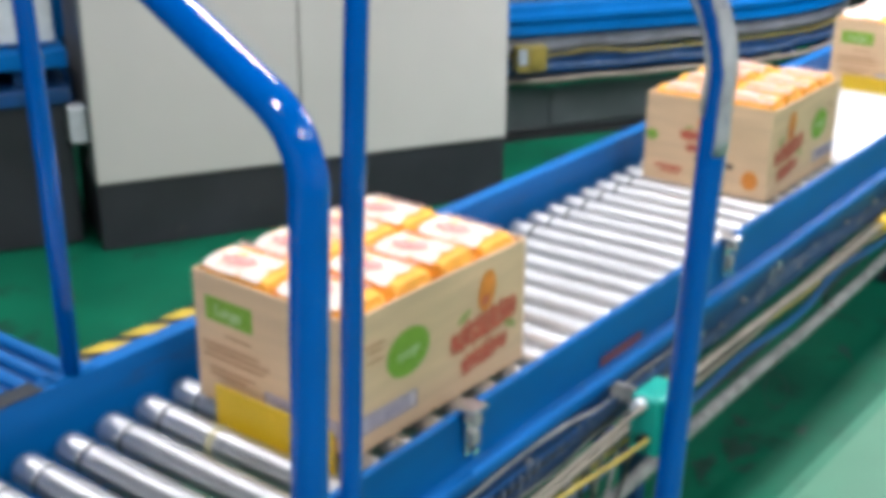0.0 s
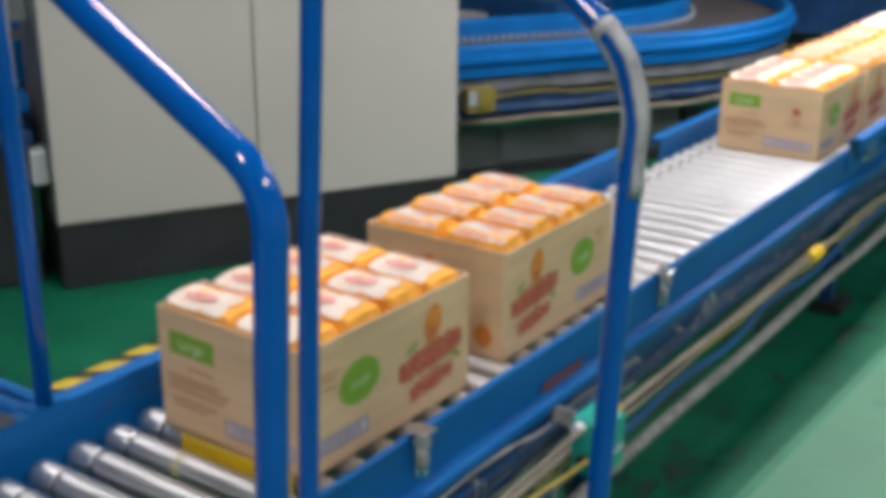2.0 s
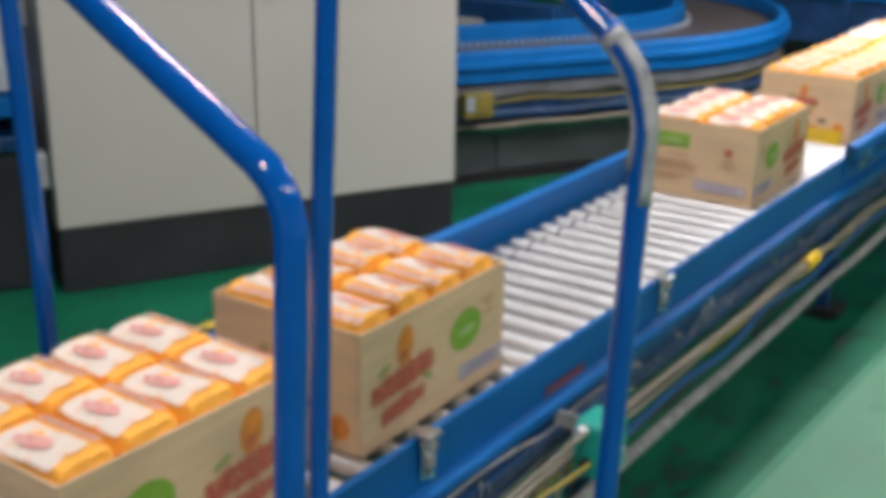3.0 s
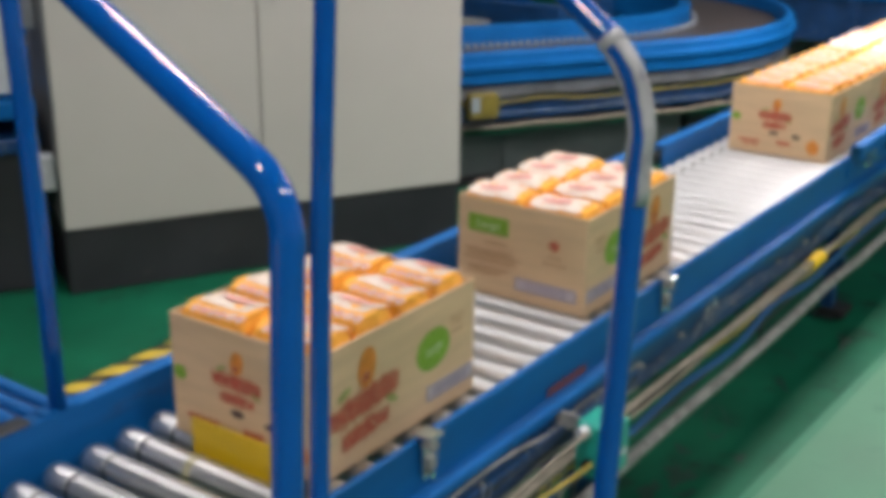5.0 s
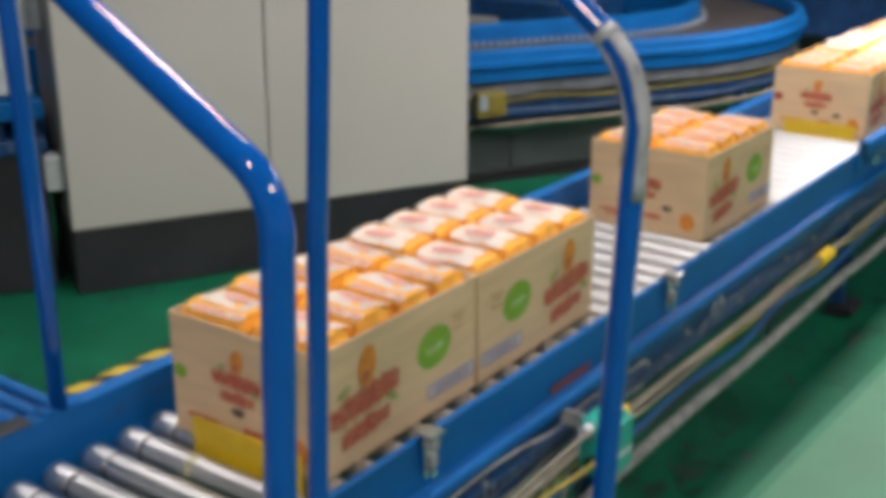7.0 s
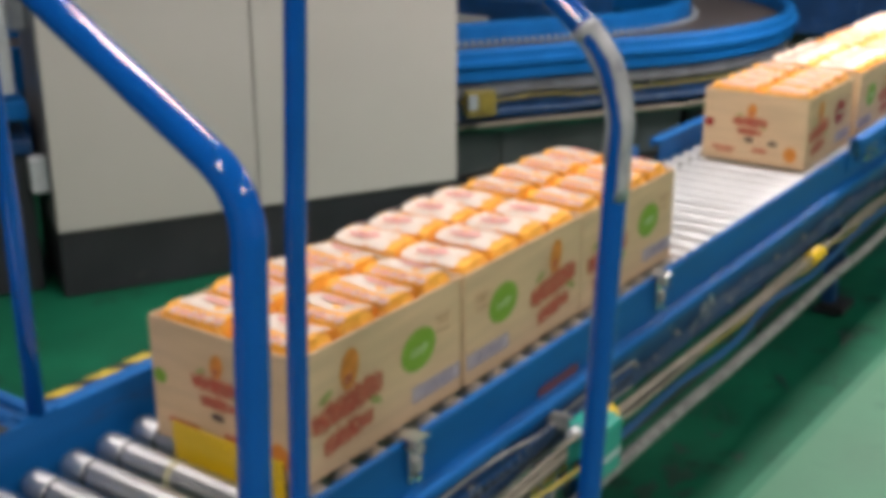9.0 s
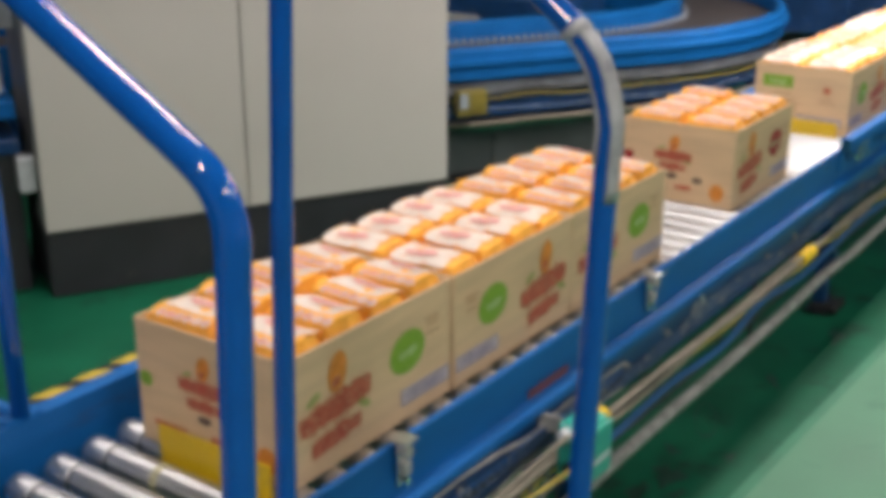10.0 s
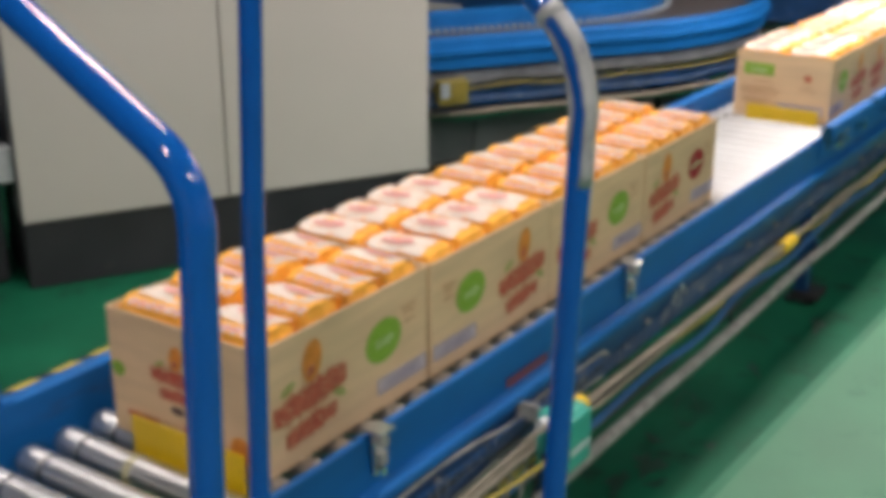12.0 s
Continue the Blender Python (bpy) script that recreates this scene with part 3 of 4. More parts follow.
    def pack_mesh():
        bm = bmesh.new()
        a, b = pw / 2 - 0.001, pd / 2 - 0.001
        rows = [(0, a, b, 0), (0.031, a, b, 0), (0.037, a * 0.985, b * 0.985, 0.0), (0.0435, a * 0.95, b * 0.9, 0.0), (0.0505, a * 0.92, b * 0.44, 0.04), (0.052, a * 0.88, b * 0.26, 0.05)]
        rings = []
        for z, x, y, off in rows:
            # rounded oblong, scalloped where the egg cells bulge
            dent = 0.13 if 0.02 < z < 0.05 else 0.0
            ring = []
            for q in range(40):
                an = 2 * math.pi * q / 40
                c, d = math.cos(an), math.sin(an)
                u, v = math.copysign(abs(c) ** 0.42, c), math.copysign(abs(d) ** 0.42, d)
                cells = 1 - dent * abs(math.sin(1.5 * math.pi * u + math.pi / 2)) * abs(v) ** 3
                ring.append(bm.verts.new((x * u * (1 - 0.5 * dent * abs(math.sin(math.pi * v)) * abs(u) ** 3), off * pd + y * v * cells, z + (0.0024 * math.cos(3 * math.pi * u) if dent else -0.003 * math.sin(1.5 * math.pi * (u * 0.5 + 0.5)) ** 2 if z > 0.05 else 0))))
            rings.append(ring)
        for r0, r1 in zip(rings, rings[1:]):
            for k in range(40):
                bm.faces.new((r0[k], r0[(k + 1) % 40], r1[(k + 1) % 40], r1[k]))
        bm.faces.new(rings[-1])
        bm.faces.new(rings[0][::-1])
        return bm

    first_pack = None
    rnd = random.Random(11 if red else 5)
    for i in range(2):
        for j in range(4):
            x, y = (i - 0.5) * (pw + 0.003), (j - 1.5) * (pd + 0.0015)
            z = h - 0.036 + rnd.uniform(-0.002, 0.003)
            if first_pack is None:
                first_pack = part("egg_pack", pack_mesh(), M["orange"], t, smooth=False)
                ob = first_pack
                kids = []
                bm = bmesh.new()
                line = [(-0.475, 0.0425), (-0.455, 0.0449), (-0.3, 0.0495), (-0.15, 0.0527), (0.0, 0.0538), (0.17, 0.0537)]
                wide = [(-0.38, 0.3), (-0.42, 0.35), (-0.415, 0.345), (-0.41, 0.33), (-0.4, 0.33), (-0.39, 0.3)]
                def dip(x):
                    return -0.0034 * math.sin(1.5 * math.pi * (x / pw + 0.5)) ** 2 if abs(x) < pw / 2 else 0.0

                rows2 = []
                for (v0, z0), (v1, z1), (p0, q0), (p1, q1) in zip(line, line[1:] + line[-1:], wide, wide[1:] + wide[-1:]):
                    for half_way in ((0.0, 0.5) if (v0, z0) != line[-1] else (0.0,)):
                        lo, hi = p0 + (p1 - p0) * half_way, q0 + (q1 - q0) * half_way
                        ragged = 0.012 * math.sin(9 * (v0 + (v1 - v0) * half_way) + 1)
                        xs = [pw * (lo + ragged + (hi - lo) * k / 12) for k in range(13)]
                        rows2.append([bm.verts.new((x, (v0 + (v1 - v0) * half_way) * pd, z0 + (z1 - z0) * half_way + 0.0012 + dip(x))) for x in xs])
                for p, q in zip(rows2, rows2[1:]):
                    for k in range(12):
                        bm.faces.new((p[k], p[k + 1], q[k + 1], q[k]))
                kids.append(part("pack_label", bm, M["white"], ob, "white printed pack label"))
                bm = bmesh.new()
                r3 = random.Random(3)
                ellipse(bm, -0.004, 0.0, 0.034, 0.0125, 18, 0.06)
                for k in range(7):
                    ellipse(bm, -0.03 + 0.0085 * k, r3.uniform(-0.006, 0.006), r3.uniform(0.004, 0.008), r3.uniform(0.0025, 0.005), 9, r3.uniform(-0.5, 0.5))
                bmesh.ops.rotate(bm, matrix=Matrix.Rotation(radians(-90), 3, "X"), verts=bm.verts[:])
                bmesh.ops.transform(bm, matrix=Matrix.Translation((-0.008, -pd * 0.18, 0.0538)) @ Matrix.Rotation(radians(10), 4, "X"), verts=bm.verts[:])
                for v in bm.verts:
                    v.co.z += 0.0016 + dip(v.co.x)
                kids.append(part("pack_print", bm, M["pink"], ob, "red printed blotch"))
                bm = bmesh.new()
                tilt = Matrix.Translation((-0.006, pd * 0.345, 0.0482)) @ Matrix.Rotation(radians(-17), 4, "X")
                letters(bm, -0.064, 0.05, 0.0095, 0.0014, tilt, 8)
                kids.append(part("front_print", bm, M["white"], ob, "white printed patches on the pack's front"))
                bm = bmesh.new()
                letters(bm, -0.062, 0.048, 0.0055, 0.0024, tilt, 9)
                kids.append(part("front_band", bm, M["pink"], ob, "red printed marks on the pack's front"))
            else:
                ob = new("egg_pack", first_pack.data)
                ob.parent = t
                for kd in kids:
                    twin(kd, 0, 0, 0, parent=ob)
            ob.matrix_basis = pose(x, y, z, rnd.uniform(-1.5, 1.5), rnd.uniform(-1.5, 1.5), rnd.uniform(-1.5, 1.5))
    return t


CASES = []
green_case = egg_case()
red_case = egg_case(True)
# order along the belt: is it turned round, is it the red-labelled kind, and its small skew in degrees
for turned, red, skew in ((0, 0, -1.2), (1, 0, 0.3), (0, 0, 0.4), (1, 0, -0.5), (1, 1, 0.4), (0, 0, 0.3), (1, 0, 0.0), (0, 0, 0.5), (1, 0, -0.4), (0, 0, 0.2)):
    src = red_case if red else green_case
    used = [c for c in CASES if c[0] is src]
    ob = src if not used else copy_thing(src, pose(0, 0, Z0))
    CASES.append((ob, 180 * turned + skew))

# ---- small things on the conveyor ----
def sensor(y, label):
    t = thing("sensor_bracket", pose(0.055, y, Z0), label, "sensor bracket", "sensors along the rail")
    part("plate", new_box(0.0, 0.004, -0.011, 0.012, -0.06, 0.02, bevel=0.001), M["chrome"], t)
    part("arm", new_box(-0.012, 0.024, -0.019, 0.019, 0.02, 0.026, bevel=0.002), M["cap"], t, "flat steel sensor flange")
    part("head", cyl(bmesh.new(), (0.004, -0.006, 0.008), (0.024, -0.006, 0.008), 0.0105, 14), M["conduit"], t, "dusty round sensor head", smooth=False)
    part("clamp", new_box(0.004, 0.016, -0.009, 0.01, -0.04, -0.016, bevel=0.002), M["conduit"], t)
    part("bolt", cyl(bmesh.new(), (0.004, 0.002, -0.052), (0.014, 0.002, -0.052), 0.007, 8), M["chrome"], t)
    return t


sensor(0.20, "bright steel sensor bracket bolted to the conveyor rail")
sensor(1.10, "bright steel sensor bracket bolted to the conveyor rail")
sensor(2.62, "bright steel sensor bracket beside the waiting cases")


def run(name, pts, r, material, label, category):
    return tagged(link(name, sweep(bmesh.new(), smooth_path(pts, 6), r, 10), material, smooth=True), label, category, "cables along the conveyor")


rc = random.Random(9)


def wavy(x, z, y0, y1, step, dx, dz):
    n = int((y1 - y0) / step)
    return [(x + rc.uniform(-dx, dx), y0 + step * k, Z0 + z + rc.uniform(-dz, dz)) for k in range(n + 1)]


run("cable", wavy(0.078, -0.214, -1.5, 6.2, 0.21, 0.006, 0.005), 0.0055, M["cable"], "beige cable running along the conveyor", "cable")
run("cable", wavy(0.088, -0.226, -1.5, 6.2, 0.17, 0.006, 0.006), 0.005, M["cable"], "beige cable running along the conveyor", "cable")
run("cable", wavy(0.09, -0.21, -1.5, 6.2, 0.5, 0.004, 0.004), 0.0045, M["cable"], "beige cable running along the conveyor", "cable")
run("cable", wavy(0.084, -0.238, -1.5, 6.2, 0.17, 0.008, 0.007), 0.0035, M["cable_y"], "thin yellow cable running along the conveyor", "cable")
run("cable", wavy(0.07, -0.238, -1.5, 6.2, 0.5, 0.006, 0.006), 0.006, M["cable_k"], "black cable running along the conveyor", "cable")
run("air_hose", wavy(0.075, -0.276, -1.5, 6.2, 0.3, 0.008, 0.012), 0.008, M["cable_b"], "blue air hose slung under the conveyor", "hose")
run("cable", wavy(0.07, -0.298, -1.5, 6.2, 0.5, 0.006, 0.008), 0.005, M["cable_k"], "black cable slung under the conveyor", "cable")
run("conduit_pipe", wavy(0.085, -0.345, -1.5, 6.2, 0.27, 0.004, 0.004), 0.0145, M["conduit"], "dusty grey conduit pipe along the conveyor", "conduit")
for dz, m_, lb in ((-0.128, "conduit", "grey"), (-0.15, "cable_b", "blue"), (-0.172, "cable_k", "black"), (-0.19, "conduit", "grey")):
    run("cable", wavy(0.07, dz, -1.5, 1.0, 0.13, 0.004, 0.01), 0.003, M[m_], lb + " cable looped along the lower channel", "cable")
hang = thing("cable_hanger", pose(0.07, 0.2, Z0), "grey steel hanger holding cables under the conveyor", "cable hanger", "cable hangers")
part("strap", new_box(-0.012, -0.004, -0.004, 0.004, -0.37, -0.2, bevel=0.001), M["dark_metal"], hang)
part("hook", new_box(-0.004, 0.02, -0.004, 0.004, -0.37, -0.364, bevel=0.001), M["dark_metal"], hang)
for y in (-0.6, 1.75, 3.4):
    copy_thing(hang, pose(0.07, y, Z0))
coil = []
for k in range(1500):
    a = 0.7 * k
    coil.append((0.073 + 0.007 * math.cos(a), -1.3 + 0.0029 * k + 0.003 * math.sin(0.13 * k), Z0 - 0.158 + 0.012 * math.sin(0.021 * k) + (0.017 + 0.004 * math.sin(0.07 * k)) * math.sin(a)))
tagged(link("coiled_hose", sweep(bmesh.new(), coil, 0.0021, 5), M["coil"], smooth=True), "dusty blue coiled hose along the lower channel", "hose", "cables along the conveyor")
tag = thing("cable_tag", pose(0.084, 2.09, Z0 - 0.22), "yellow tape tag wrapped round the cables", "cable tag")
part("band", cyl(bmesh.new(), (0, -0.045, 0), (0, 0.045, 0), 0.021, 14), M["yellow"], tag)
tag2 = copy_thing(tag, pose(0.084, 0.8, Z0 - 0.2))

ctrl = thing("control_box", pose(0.143, 0.655, Z0 - 0.168), "small teal plastic control box on the conveyor side", "control box")
part("body", new_box(-0.032, 0.028, -0.046, 0.046, -0.058, 0.058, bevel=0.008), M["teal"], ctrl)
part("lid", new_box(0.029, 0.04, -0.043, 0.043, -0.054, 0.054, bevel=0.005), M["teal"], ctrl)
part("label_strip", new_box(0.04, 0.0412, -0.038, 0.038, -0.018, -0.008), M["bead"], ctrl, "pale label strip")
part("gland", cyl(bmesh.new(), (-0.01, -0.066, 0.043), (-0.01, -0.046, 0.043), 0.012, 12), M["bead"], ctrl, "white cable gland")
part("gland", cyl(bmesh.new(), (0.0, -0.064, -0.02), (0.0, -0.046, -0.02), 0.009, 12), M["black"], ctrl)
part("mounting_bracket", new_box(-0.085, -0.031, -0.03, -0.024, 0.026, 0.06, bevel=0.002), M["conduit"], ctrl, "grey steel bracket")
run("cable", [(0.155, 0.6, Z0 - 0.185), (0.145, 0.52, Z0 - 0.19), (0.12, 0.35, Z0 - 0.2), (0.1, 0.1, Z0 - 0.225), (0.09, -0.3, Z0 - 0.23)], 0.0045, M["cable_y"], "yellow cable leading to the teal box", "cable")
run("cable", [(0.145, 0.595, Z0 - 0.12), (0.13, 0.5, Z0 - 0.14), (0.105, 0.3, Z0 - 0.18), (0.1, 0.05, Z0 - 0.205), (0.09, -0.3, Z0 - 0.21)], 0.004, M["cable"], "pale cable leading to the teal box", "cable")
for k in range(5):
    a = 0.25 + 0.06 * k
    run("cable", [(0.1, a, Z0 - 0.21), (0.115, a + 0.03, Z0 - 0.29 - 0.01 * k), (0.1, a + 0.09, Z0 - 0.36), (0.09, a + 0.16, Z0 - 0.3), (0.085, a + 0.2, Z0 - 0.22)], 0.0035, M[("conduit", "cable_k", "cable")[k % 3]], "slack cable loop hanging under the conveyor", "cable")

st = tagged(link("sticker", new_box(0.0, 0.0012, 0.0, 0.15, -0.008, 0.008), M["sticker"]), "faded rust-red sticker strip on the rail", "sticker")
st.matrix_basis = pose(0.053, 0.60, Z0 - 0.066)
chip = thing("paint_scrape", pose(0.065, 1.34, Z0 - 0.15), "white scrape marks on the lower channel", "scrape mark")
for y, z, a in ((0.0, 0.01, 55), (0.03, 0.0, 60), (0.05, 0.02, -50), (-0.05, -0.015, 50)):
    part("scrape", box(bmesh.new(), 0, 0.0015, -0.02, 0.02, -0.005, 0.005, m=Matrix.Translation((0, y, z)) @ Matrix.Rotation(radians(a), 4, "X")), M["bead"], chip)
pad = tagged(link("floor_bracket", new_box(-0.045, 0.045, -0.06, 0.06, 0.002, 0.035, bevel=0.01), M["black"]), "dark rubber levelling foot on the floor", "floor foot")
pad.matrix_basis = pose(0.0, 2.66, 0.004)

ring_mark = bmesh.new()
for k in range(28):
    a0, a1 = 2 * math.pi * k / 28, 2 * math.pi * (k + 1) / 28
    q = [(math.cos(a0), math.sin(a0)), (math.cos(a1), math.sin(a1))]
    w0 = 0.008 + 0.004 * math.sin(3 * a0)
    ring_mark.faces.new([ring_mark.verts.new((c * r, d * r, 0)) for (c, d), r in ((q[0], 0.075), (q[1], 0.075), (q[1], 0.075 - w0), (q[0], 0.075 - w0))])
bmesh.ops.remove_doubles(ring_mark, verts=ring_mark.verts[:], dist=0.004)
mk = tagged(link("floor_stain", ring_mark, M["stain"]), "dark ring-shaped stain on the green floor", "floor stain")
mk.data.transform(Matrix.Diagonal((0.42, 1.4, 1, 1)))
mk.matrix_basis = pose(-0.014, 1.678, 0.003, 0, 0, 23)

def floor_blot(x, y, rx, ry, rz, seed):
    """A ragged dark patch of dirt on the floor paint."""
    rnd = random.Random(seed)
    bm = bmesh.new()
    n = 40
    edge = [1 + 0.28 * math.sin(3 * 2 * math.pi * k / n + seed) + 0.2 * math.sin(7 * 2 * math.pi * k / n + 2 * seed) + rnd.uniform(-0.2, 0.2) for k in range(n)]
    mid = bm.verts.new((0, 0, 0))
    ring = [bm.verts.new((rx * e * math.cos(2 * math.pi * k / n), ry * e * math.sin(2 * math.pi * k / n), 0)) for k, e in enumerate(edge)]
    for k in range(n):
        bm.faces.new((mid, ring[k], ring[(k + 1) % n]))
    ob = tagged(link("floor_stain", bm, M["stain"]), "ragged dark dirt stain on the green floor", "floor stain", "dirt stains beside the conveyor")
    ob.matrix_basis = pose(x, y, 0.0025, 0, 0, rz)


for k, (x, y, rx, ry, rz) in enumerate(((0.03, 1.34, 0.035, 0.05, 20), (0.08, 1.27, 0.012, 0.03, -30), (-0.02, 1.47, 0.015, 0.028, 50), (0.12, 1.52, 0.01, 0.02, 0), (0.0, 1.22, 0.02, 0.05, 10), (0.05, 2.02, 0.012, 0.05, 35), (0.1, 2.45, 0.02, 0.06, 15))):
    floor_blot(x, y, rx, ry, rz, k + 1)

# ---- side bed with blue ribs ----
bed = thing("ribbed_bed", pose(-0.47, -0.08, Z0 + 0.035), "dark blue ribbed steel side bed beside the conveyor", "side bed")
part("deck", new_box(-0.9, 0.0, -1.4, 0.0, -0.06, -0.012, bevel=0.003), M["dark_blue"], bed)
rib = part("rib", sweep(bmesh.new(), [(-0.9, 0, 0), (-0.45, 0, 0), (-0.004, 0, 0)], 0.011, 10), M["blue"], bed, smooth=True)
rib.matrix_basis = pose(0, -0.02, -0.008)
for k in range(1, 36):
    twin(rib, 0, -0.02 - k * 0.039, -0.008, parent=bed)
for x, y in ((-0.85, -0.05), (-0.85, -1.35), (-0.06, -1.35), (-0.06, -0.05)):
    part("leg", new_box(x - 0.02, x + 0.02, y - 0.02, y + 0.02, -Z0 - 0.031, -0.06), M["dark_blue"], bed)
wear = tagged(link("wear_strip", new_box(-0.018, 0.018, -0.35, 0.0, 0.0, 0.003, bevel=0.001), M["dark_metal"]), "worn bare metal strip on the rail top", "wear strip")
wear.matrix_basis = pose(-0.438, -0.2, Z0 + 0.0605)

# ---- hazard tape on the floor ----
hz = thing("hazard_tape", pose(-1.605, 0, 0.001), "worn yellow and black hazard tape on the floor", "floor tape")
part("strip", new_box(-0.04, 0.04, -1.2, 1.75, 0.0, 0.002), M["tape_y"], hz)
bm = bmesh.new()
vs = [bm.verts.new(p) for p in ((-0.04, -0.06, 0.0032), (0.04, 0.02, 0.0032), (0.04, 0.075, 0.0032), (-0.04, -0.005, 0.0032))]
bm.faces.new(vs)
stripe = part("stripe", bm, M["tape_k"], hz, "black stripe")
stripe.matrix_basis = pose(0, -1.05, 0)
for k in range(1, 19):
    twin(stripe, 0, -1.05 + 0.145 * k, 0, parent=hz)

# ---- curved belt conveyor behind ----
CC = Vector((-2.545, 4.752, 0))
ZB = 0.45                                  # height of its frame, below the roller line
A0, A1 = radians(-31), radians(125)
LEAD = 1.15
BACK = Vector((math.sin(A0), -math.cos(A0), 0))


def round_point(r, a):
    """A point on the bend, or on its straight lead for angles before its start."""
    if a >= A0:
        return CC.x + r * math.cos(a), CC.y + r * math.sin(a)
    d = (A0 - a) * 1.5
    return CC.x + r * math.cos(A0) + BACK.x * d, CC.y + r * math.sin(A0) + BACK.y * d


def arc_profile(prof, n=56):
    """A profile of radius and height points swept along the lead and round the bend."""
    bm = bmesh.new()
    rows = []
    for k in range(n + 1):
        a = A0 - LEAD / 1.5 if k == 0 else A0 + (A1 - A0) * (k - 1) / (n - 1)
        rows.append([bm.verts.new((*round_point(r, a), z)) for r, z in prof])
    fs = []
    for p, q in zip(rows, rows[1:]):
        for i in range(len(prof) - 1):
            fs.append(bm.faces.new((p[i], p[i + 1], q[i + 1], q[i])))
    bmesh.ops.recalc_face_normals(bm, faces=fs)
    bmesh.ops.solidify(bm, geom=fs, thickness=0.004)
    return bm


bend = thing("curved_conveyor", pose(0, 0, ZB), "blue curved belt conveyor with a brown-grey belt", "conveyor")
part("outer_rail", arc_profile([(1.45, 0.07), (1.492, 0.047), (1.503, 0.058), (1.503, 0.107), (1.522, 0.118), (1.522, 0.138), (1.505, 0.15), (1.505, 0.178), (1.49, 0.193), (1.462, 0.193), (1.452, 0.182), (1.452, 0.118)]), M["blue"], bend)
part("inner_rail", arc_profile([(0.945, 0.09), (0.945, 0.2), (0.925, 0.212), (0.88, 0.212), (0.88, 0.04)]), M["blue"], bend)
part("belt", arc_profile([(0.955, 0.112), (1.2, 0.115), (1.448, 0.112)]), M["belt"], bend, "brown-grey rubber belt")
part("under_channel", arc_profile([(1.42, -0.025), (1.478, -0.025), (1.478, 0.038), (1.42, 0.04)]), M["dusty"], bend, "dusty dark grey under channel")
part("lower_rail", arc_profile([(1.42, -0.12), (1.465, -0.12), (1.465, -0.05), (1.42, -0.05)]), M["dark_blue"], bend)
bead = part("bead", cyl(bmesh.new(), (0, 0, -0.01), (0, 0, 0.012), 0.0105, 8), M["bead_dull"], bend, "dull pale plastic guide bead")
bead.matrix_basis = pose(*round_point(0.972, A0 - 0.02), 0.126)
for k in range(1, 26):
    twin(bead, *round_point(0.972, A0 - 0.02 - 0.0275 * k), 0.126, parent=bend)
for k in range(62):
    twin(bead, *round_point(0.972, A0 + 0.022 + 0.0425 * k), 0.126, parent=bend)
for a in (-12, 5, 40, 75, 110):
    for r in (0.91, 1.43):
        x, y = round_point(r, radians(a))
        part("leg", new_box(x - 0.025, x + 0.025, y - 0.025, y + 0.025, -ZB + 0.001, -0.06 if r > 1 else 0.06), M["dark_blue"], bend)


def arc_run(name, r, z, rad, material, label, category, sag=0.0):
    pts = []
    for k in range(26):
        pts.append((*round_point(r, A0 - 0.72 + (A1 - A0 + 0.6) * k / 25), z + rc.uniform(-sag, sag)))
    return tagged(link(name, sweep(bmesh.new(), smooth_path(pts, 3), rad, 8), material, smooth=True), label, category)


arc_run("cable", 1.492, 0.414, 0.006, M["dull_yellow"], "yellow cable along the curved conveyor", "cable", 0.01)
arc_run("cable", 1.49, 0.44, 0.007, M["cable_k"], "black cable along the curved conveyor", "cable", 0.008)
arc_run("conduit_pipe", 1.5, 0.312, 0.0085, M["cable"], "pale conduit pipe under the curved conveyor", "conduit", 0.008)
arc_run("cable", 1.485, 0.285, 0.009, M["floor"], "green hose under the curved conveyor", "hose", 0.012)
arc_run("cable", 1.49, 0.36, 0.006, M["coil"], "dusty blue hose under the curved conveyor", "hose", 0.012)
yb = thing("junction_box", pose(-1.735, 3.085, 0.42, 0, 0, 59), "small yellow junction box on the curved conveyor", "junction box")
part("body", new_box(-0.07, 0.07, -0.03, 0.03, -0.055, 0.055, bevel=0.008), M["dull_yellow"], yb)
part("cover", cyl(bmesh.new(), (0.02, -0.036, 0), (0.02, -0.028, 0), 0.036, 16), M["dull_yellow"], yb)
part("label_plate", new_box(-0.064, -0.024, -0.0325, -0.03, -0.02, 0.045), M["bead_dull"], yb, "pale label plate")
dm = thing("drive_machine", pose(*round_point(1.40, A0 - 0.2), 0, 0, 0, 59), "dark steel drive unit under the curved conveyor", "drive unit")
part("housing", new_box(-0.75, 0.5, 0.06, 0.46, 0.03, 0.27, bevel=0.02), M["machine"], dm)
part("cover_plate", new_box(-0.5, 0.02, 0.048, 0.06, 0.06, 0.24, bevel=0.004), M["machine"], dm)
part("gearbox", new_box(0.52, 0.72, 0.05, 0.34, 0.03, 0.29, bevel=0.02), M["black"], dm)
part("motor", cyl(bmesh.new(), (0.72, 0.2, 0.16), (1.05, 0.2, 0.16), 0.1, 24), M["machine"], dm, smooth=False)
part("base", new_box(-0.8, 1.05, 0.04, 0.5, 0.0005, 0.03), M["black"], dm)


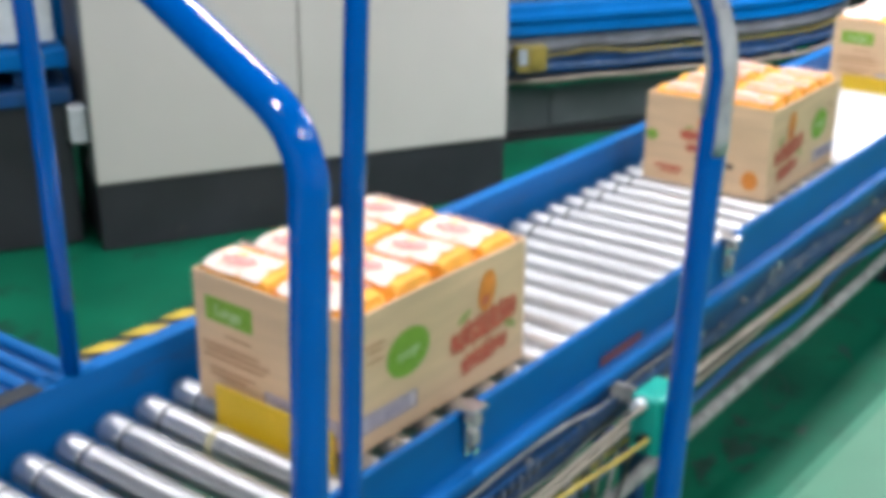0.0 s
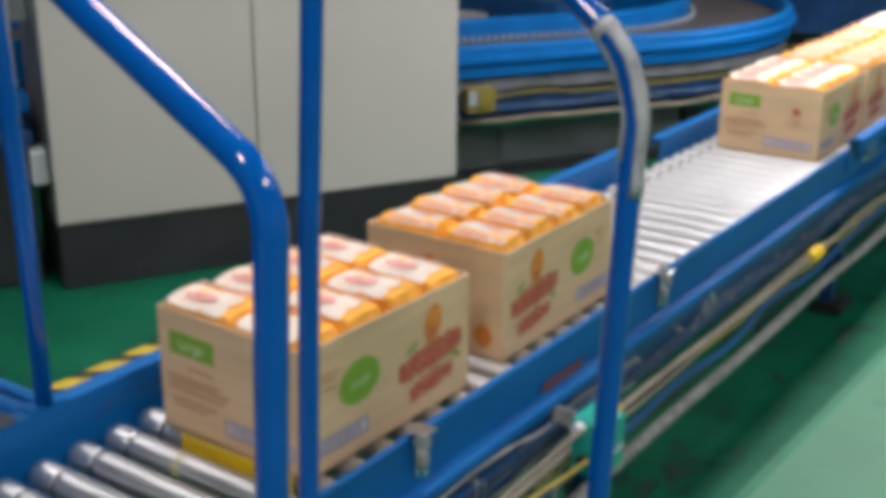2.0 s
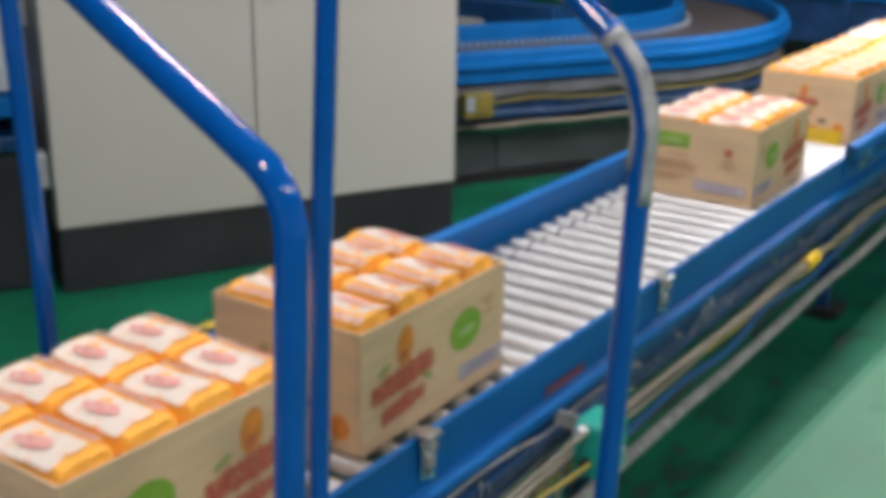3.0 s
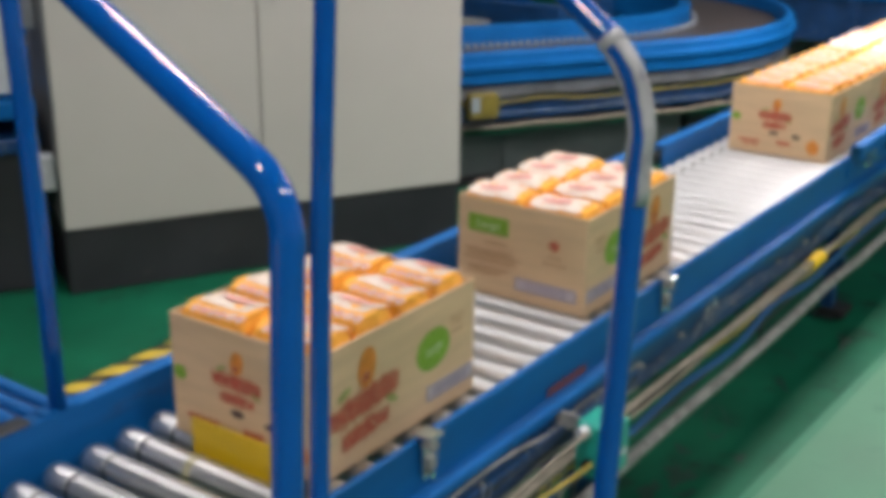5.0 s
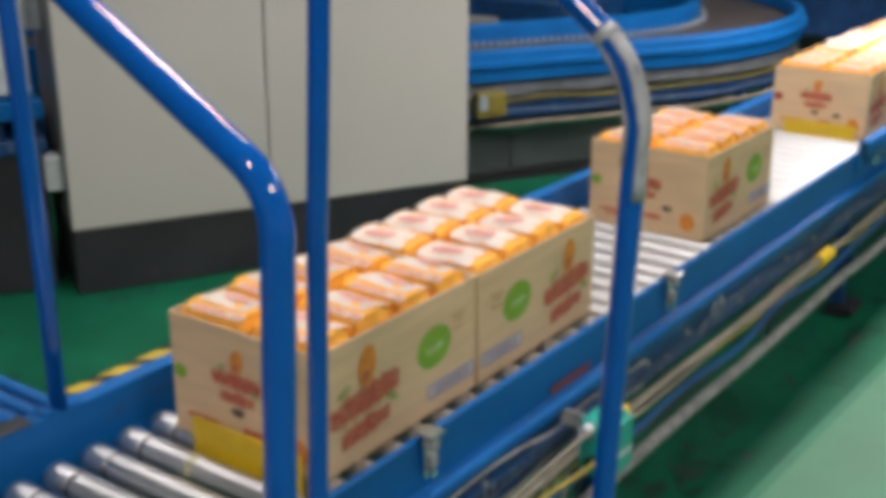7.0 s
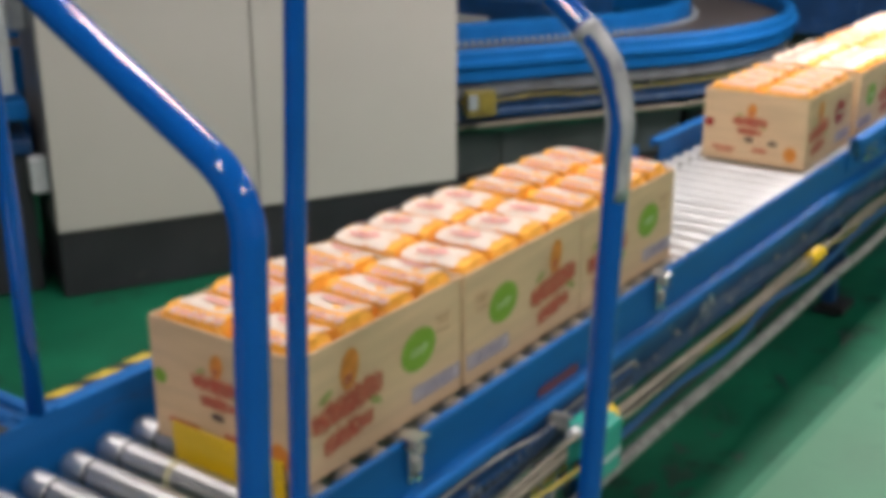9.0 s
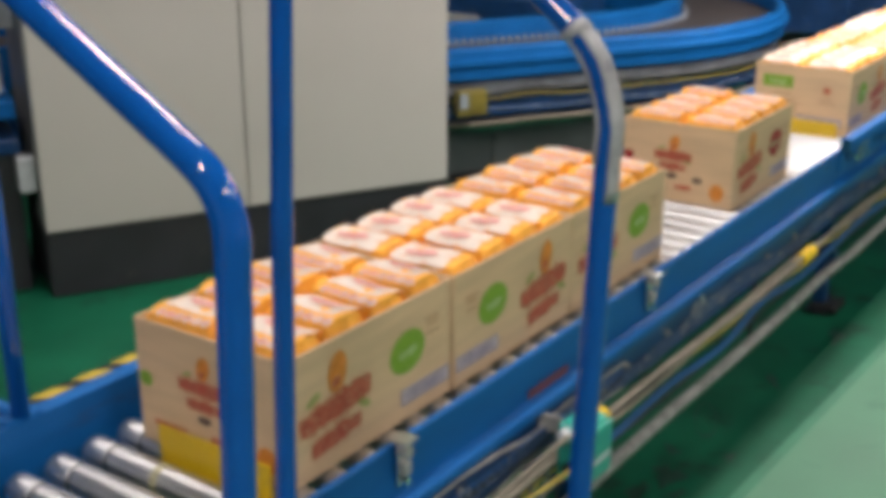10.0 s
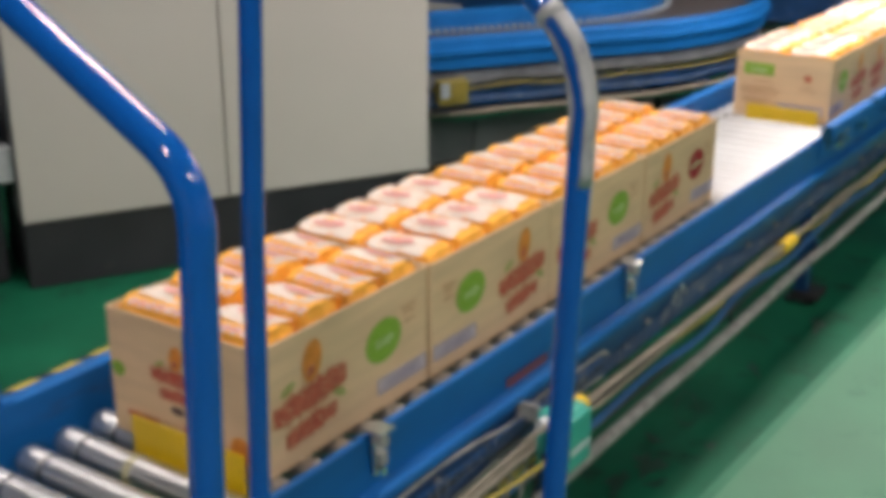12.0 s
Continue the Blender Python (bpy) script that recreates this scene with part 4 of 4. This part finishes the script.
# ---- far equipment ----
def far_line(x, y, rz, length, label):
    t = thing("belt_conveyor", pose(x, y, 0, 0, 0, rz), label, "conveyor", "belt conveyors")
    part("side_rail", new_box(-length / 2, length / 2, -0.3, -0.26, 0.5, 0.68, bevel=0.005), M["blue"], t)
    part("side_rail", new_box(-length / 2, length / 2, 0.26, 0.3, 0.5, 0.68, bevel=0.005), M["blue"], t)
    part("belt", new_box(-length / 2, length / 2, -0.262, 0.262, 0.6, 0.64), M["belt"], t)
    part("skirt", new_box(-length / 2, length / 2, -0.25, -0.22, 0.2, 0.5), M["dark_blue"], t)
    for k in range(int(length / 0.9) + 1):
        for v in (-0.27, 0.27):
            u = -length / 2 + 0.1 + k * 0.88
            part("leg", new_box(u - 0.025, u + 0.025, v - 0.025, v + 0.025, 0.0, 0.5), M["dark_blue"], t)
    return t


far_line(-0.2, 7.6, 8, 4.4, "dark blue belt conveyor crossing beyond the curve")
far_line(-3.9, 5.6, 75, 3.5, "blue belt conveyor beyond the grey cabinet")
far_line(-3.6, 1.9, 60, 2.4, "blue conveyor section beside the cabinet")
mc = thing("packing_machine", pose(-2.62, 4.75, 0), "blue and grey packing machine inside the curve", "machine")
part("frame", new_box(-0.5, 0.45, -0.25, 0.4, 0.0, 0.66, bevel=0.01), M["dark_blue"], mc)
part("cover", new_box(-0.42, 0.2, -0.2, 0.3, 0.66, 0.86, bevel=0.02), M["blue"], mc)
part("panel", new_box(-0.3, 0.0, -0.27, -0.25, 0.3, 0.55, bevel=0.004), M["panel"], mc)
part("guard", new_box(0.22, 0.42, -0.15, 0.25, 0.66, 0.78, bevel=0.01), M["floor"], mc)
cb2 = thing("operator_stand", cabinet.matrix_basis @ pose(-0.47, 0.36, 0), "dark machine stand with blue shelves and a white panel", "machine stand")
part("stand", new_box(-0.33, 0.42, -0.24, 0.24, 0.0, 0.5, bevel=0.01), M["plinth"], cb2)
part("shelf", new_box(-0.34, 0.43, -0.26, 0.25, 0.5, 0.55, bevel=0.005), M["dark_blue"], cb2, "dark blue shelf")
part("post", new_box(-0.33, -0.29, -0.2, -0.16, 0.55, 1.75), M["dark_blue"], cb2)
part("post", new_box(0.26, 0.3, -0.2, -0.16, 0.55, 1.75), M["dark_blue"], cb2)
part("back_plate", new_box(-0.3, 0.42, 0.16, 0.2, 0.55, 0.95, bevel=0.005), M["dark_blue"], cb2)
part("shelf", new_box(-0.34, 0.43, -0.26, 0.25, 0.62, 0.68, bevel=0.005), M["blue"], cb2, "blue shelf")
part("crate", new_box(-0.2, 0.12, -0.18, 0.1, 0.552, 0.612, bevel=0.008), M["sticker"], cb2, "dull reddish crate")
part("white_panel", new_box(-0.32, 0.40, -0.22, -0.2, 0.7, 1.7, bevel=0.005), M["bead"], cb2, "white panel")
wb = tagged(link("floor_plug", new_box(-0.05, 0.05, -0.04, 0.04, 0.0, 0.06, bevel=0.012), M["conduit"]), "small grey plug housing lying on the floor", "plug")
wb.matrix_basis = pose(-2.35, 0.68, 0)

# ---- stops ----
def stop_plate(y, label):
    t = thing("stop_plate", pose(-0.143, y, Z0), label, "stop plate", "lifting stops")
    part("plate", new_box(-0.118, 0.118, -0.003, 0.003, -0.07, 0.045, bevel=0.0015), M["yellow"], t)
    part("rivet", cyl(bmesh.new(), (0.0, -0.006, 0.03), (0.0, -0.003, 0.03), 0.006, 10), M["yellow"], t)
    return t


near_stop = stop_plate(-0.012, "yellow steel stop plate raised between the rollers")
far_stop = stop_plate(2.632, "yellow steel stop plate at the waiting row of cases")


# ---- what moves ----
def along(t, keys):
    """The place at t on straight pieces between keys of time and place."""
    if t <= keys[0][0]:
        return keys[0][1]
    for (t0, a), (t1, b) in zip(keys, keys[1:]):
        if t <= t1:
            return a + (b - a) * (t - t0) / (t1 - t0)
    return keys[-1][1]


GATE, PITCH = 2.65, 0.428
STEP1, STEP2, STEP3 = (1.27, 2.2), (4.33, 5.3), (8.08, 9.0)


def waiting(n):
    """A case that waits n places behind the far stop and moves up each time the first one leaves."""
    k, y = [(0.0, GATE + n * PITCH)], GATE + n * PITCH
    for a, b in (STEP1, STEP2, STEP3):
        if y <= GATE + 0.01:
            break
        k += [(a, y), (b, y - PITCH)]
        y -= PITCH
    return k


TRACKS = [
    [(0, 0.004), (2.13, 0.0), (2.3, -0.07), (2.5, -0.185), (2.7, -0.295), (6.3, -2.2), (6.4, -2.22)],
    [(0, 1.42), (0.5, 1.215), (1, 0.975), (1.5, 0.76), (2, 0.535), (2.5, 0.322), (3, 0.102), (3.2, 0.006), (3.3, 0.0)],
    [(0, GATE), (1.27, GATE), (1.5, 2.55), (2.5, 2.01), (4.8, 0.915), (5.5, 0.607), (5.92, 0.426)],
    waiting(1)[:3] + [(4.33, GATE), (4.8, 2.45), (5.5, 2.13), (6, 1.865), (6.5, 1.63), (8.2, 0.852)],
    waiting(2)[:5] + [(8.08, GATE), (8.3, 2.56), (9, 2.165), (9.5, 1.965), (10, 1.69), (10.85, 1.278)],
    waiting(3), waiting(4), waiting(5), waiting(6), waiting(7),
]
PLATE1 = [(0, 0.0), (1.85, 0.0), (2.1, -0.062), (2.95, -0.062), (3.1, 0.0)]
PLATE2 = [(0, 0.0), (1.05, 0.0), (1.25, -0.062), (2.25, -0.062), (2.5, 0.0), (4.15, 0.0), (4.32, -0.062), (5.4, -0.062), (5.6, 0.0),
          (7.9, 0.0), (8.07, -0.062), (9.1, -0.062), (9.3, 0.0)]


def motions():
    times = [k * 0.2 for k in range(61)]
    for (ob, turn), keys in zip(CASES, TRACKS):
        walk(ob, [(t, pose(-CW / 2, along(t, keys) + CD / 2, Z0, 0, 0, turn)) for t in times])
    for ob, keys, y in ((near_stop, PLATE1, -0.012), (far_stop, PLATE2, 2.632)):
        walk(ob, [(t, pose(-0.143, y, Z0 + along(t, keys))) for t in sorted({0.0, 12.0} | {k[0] for k in keys})])


motions()
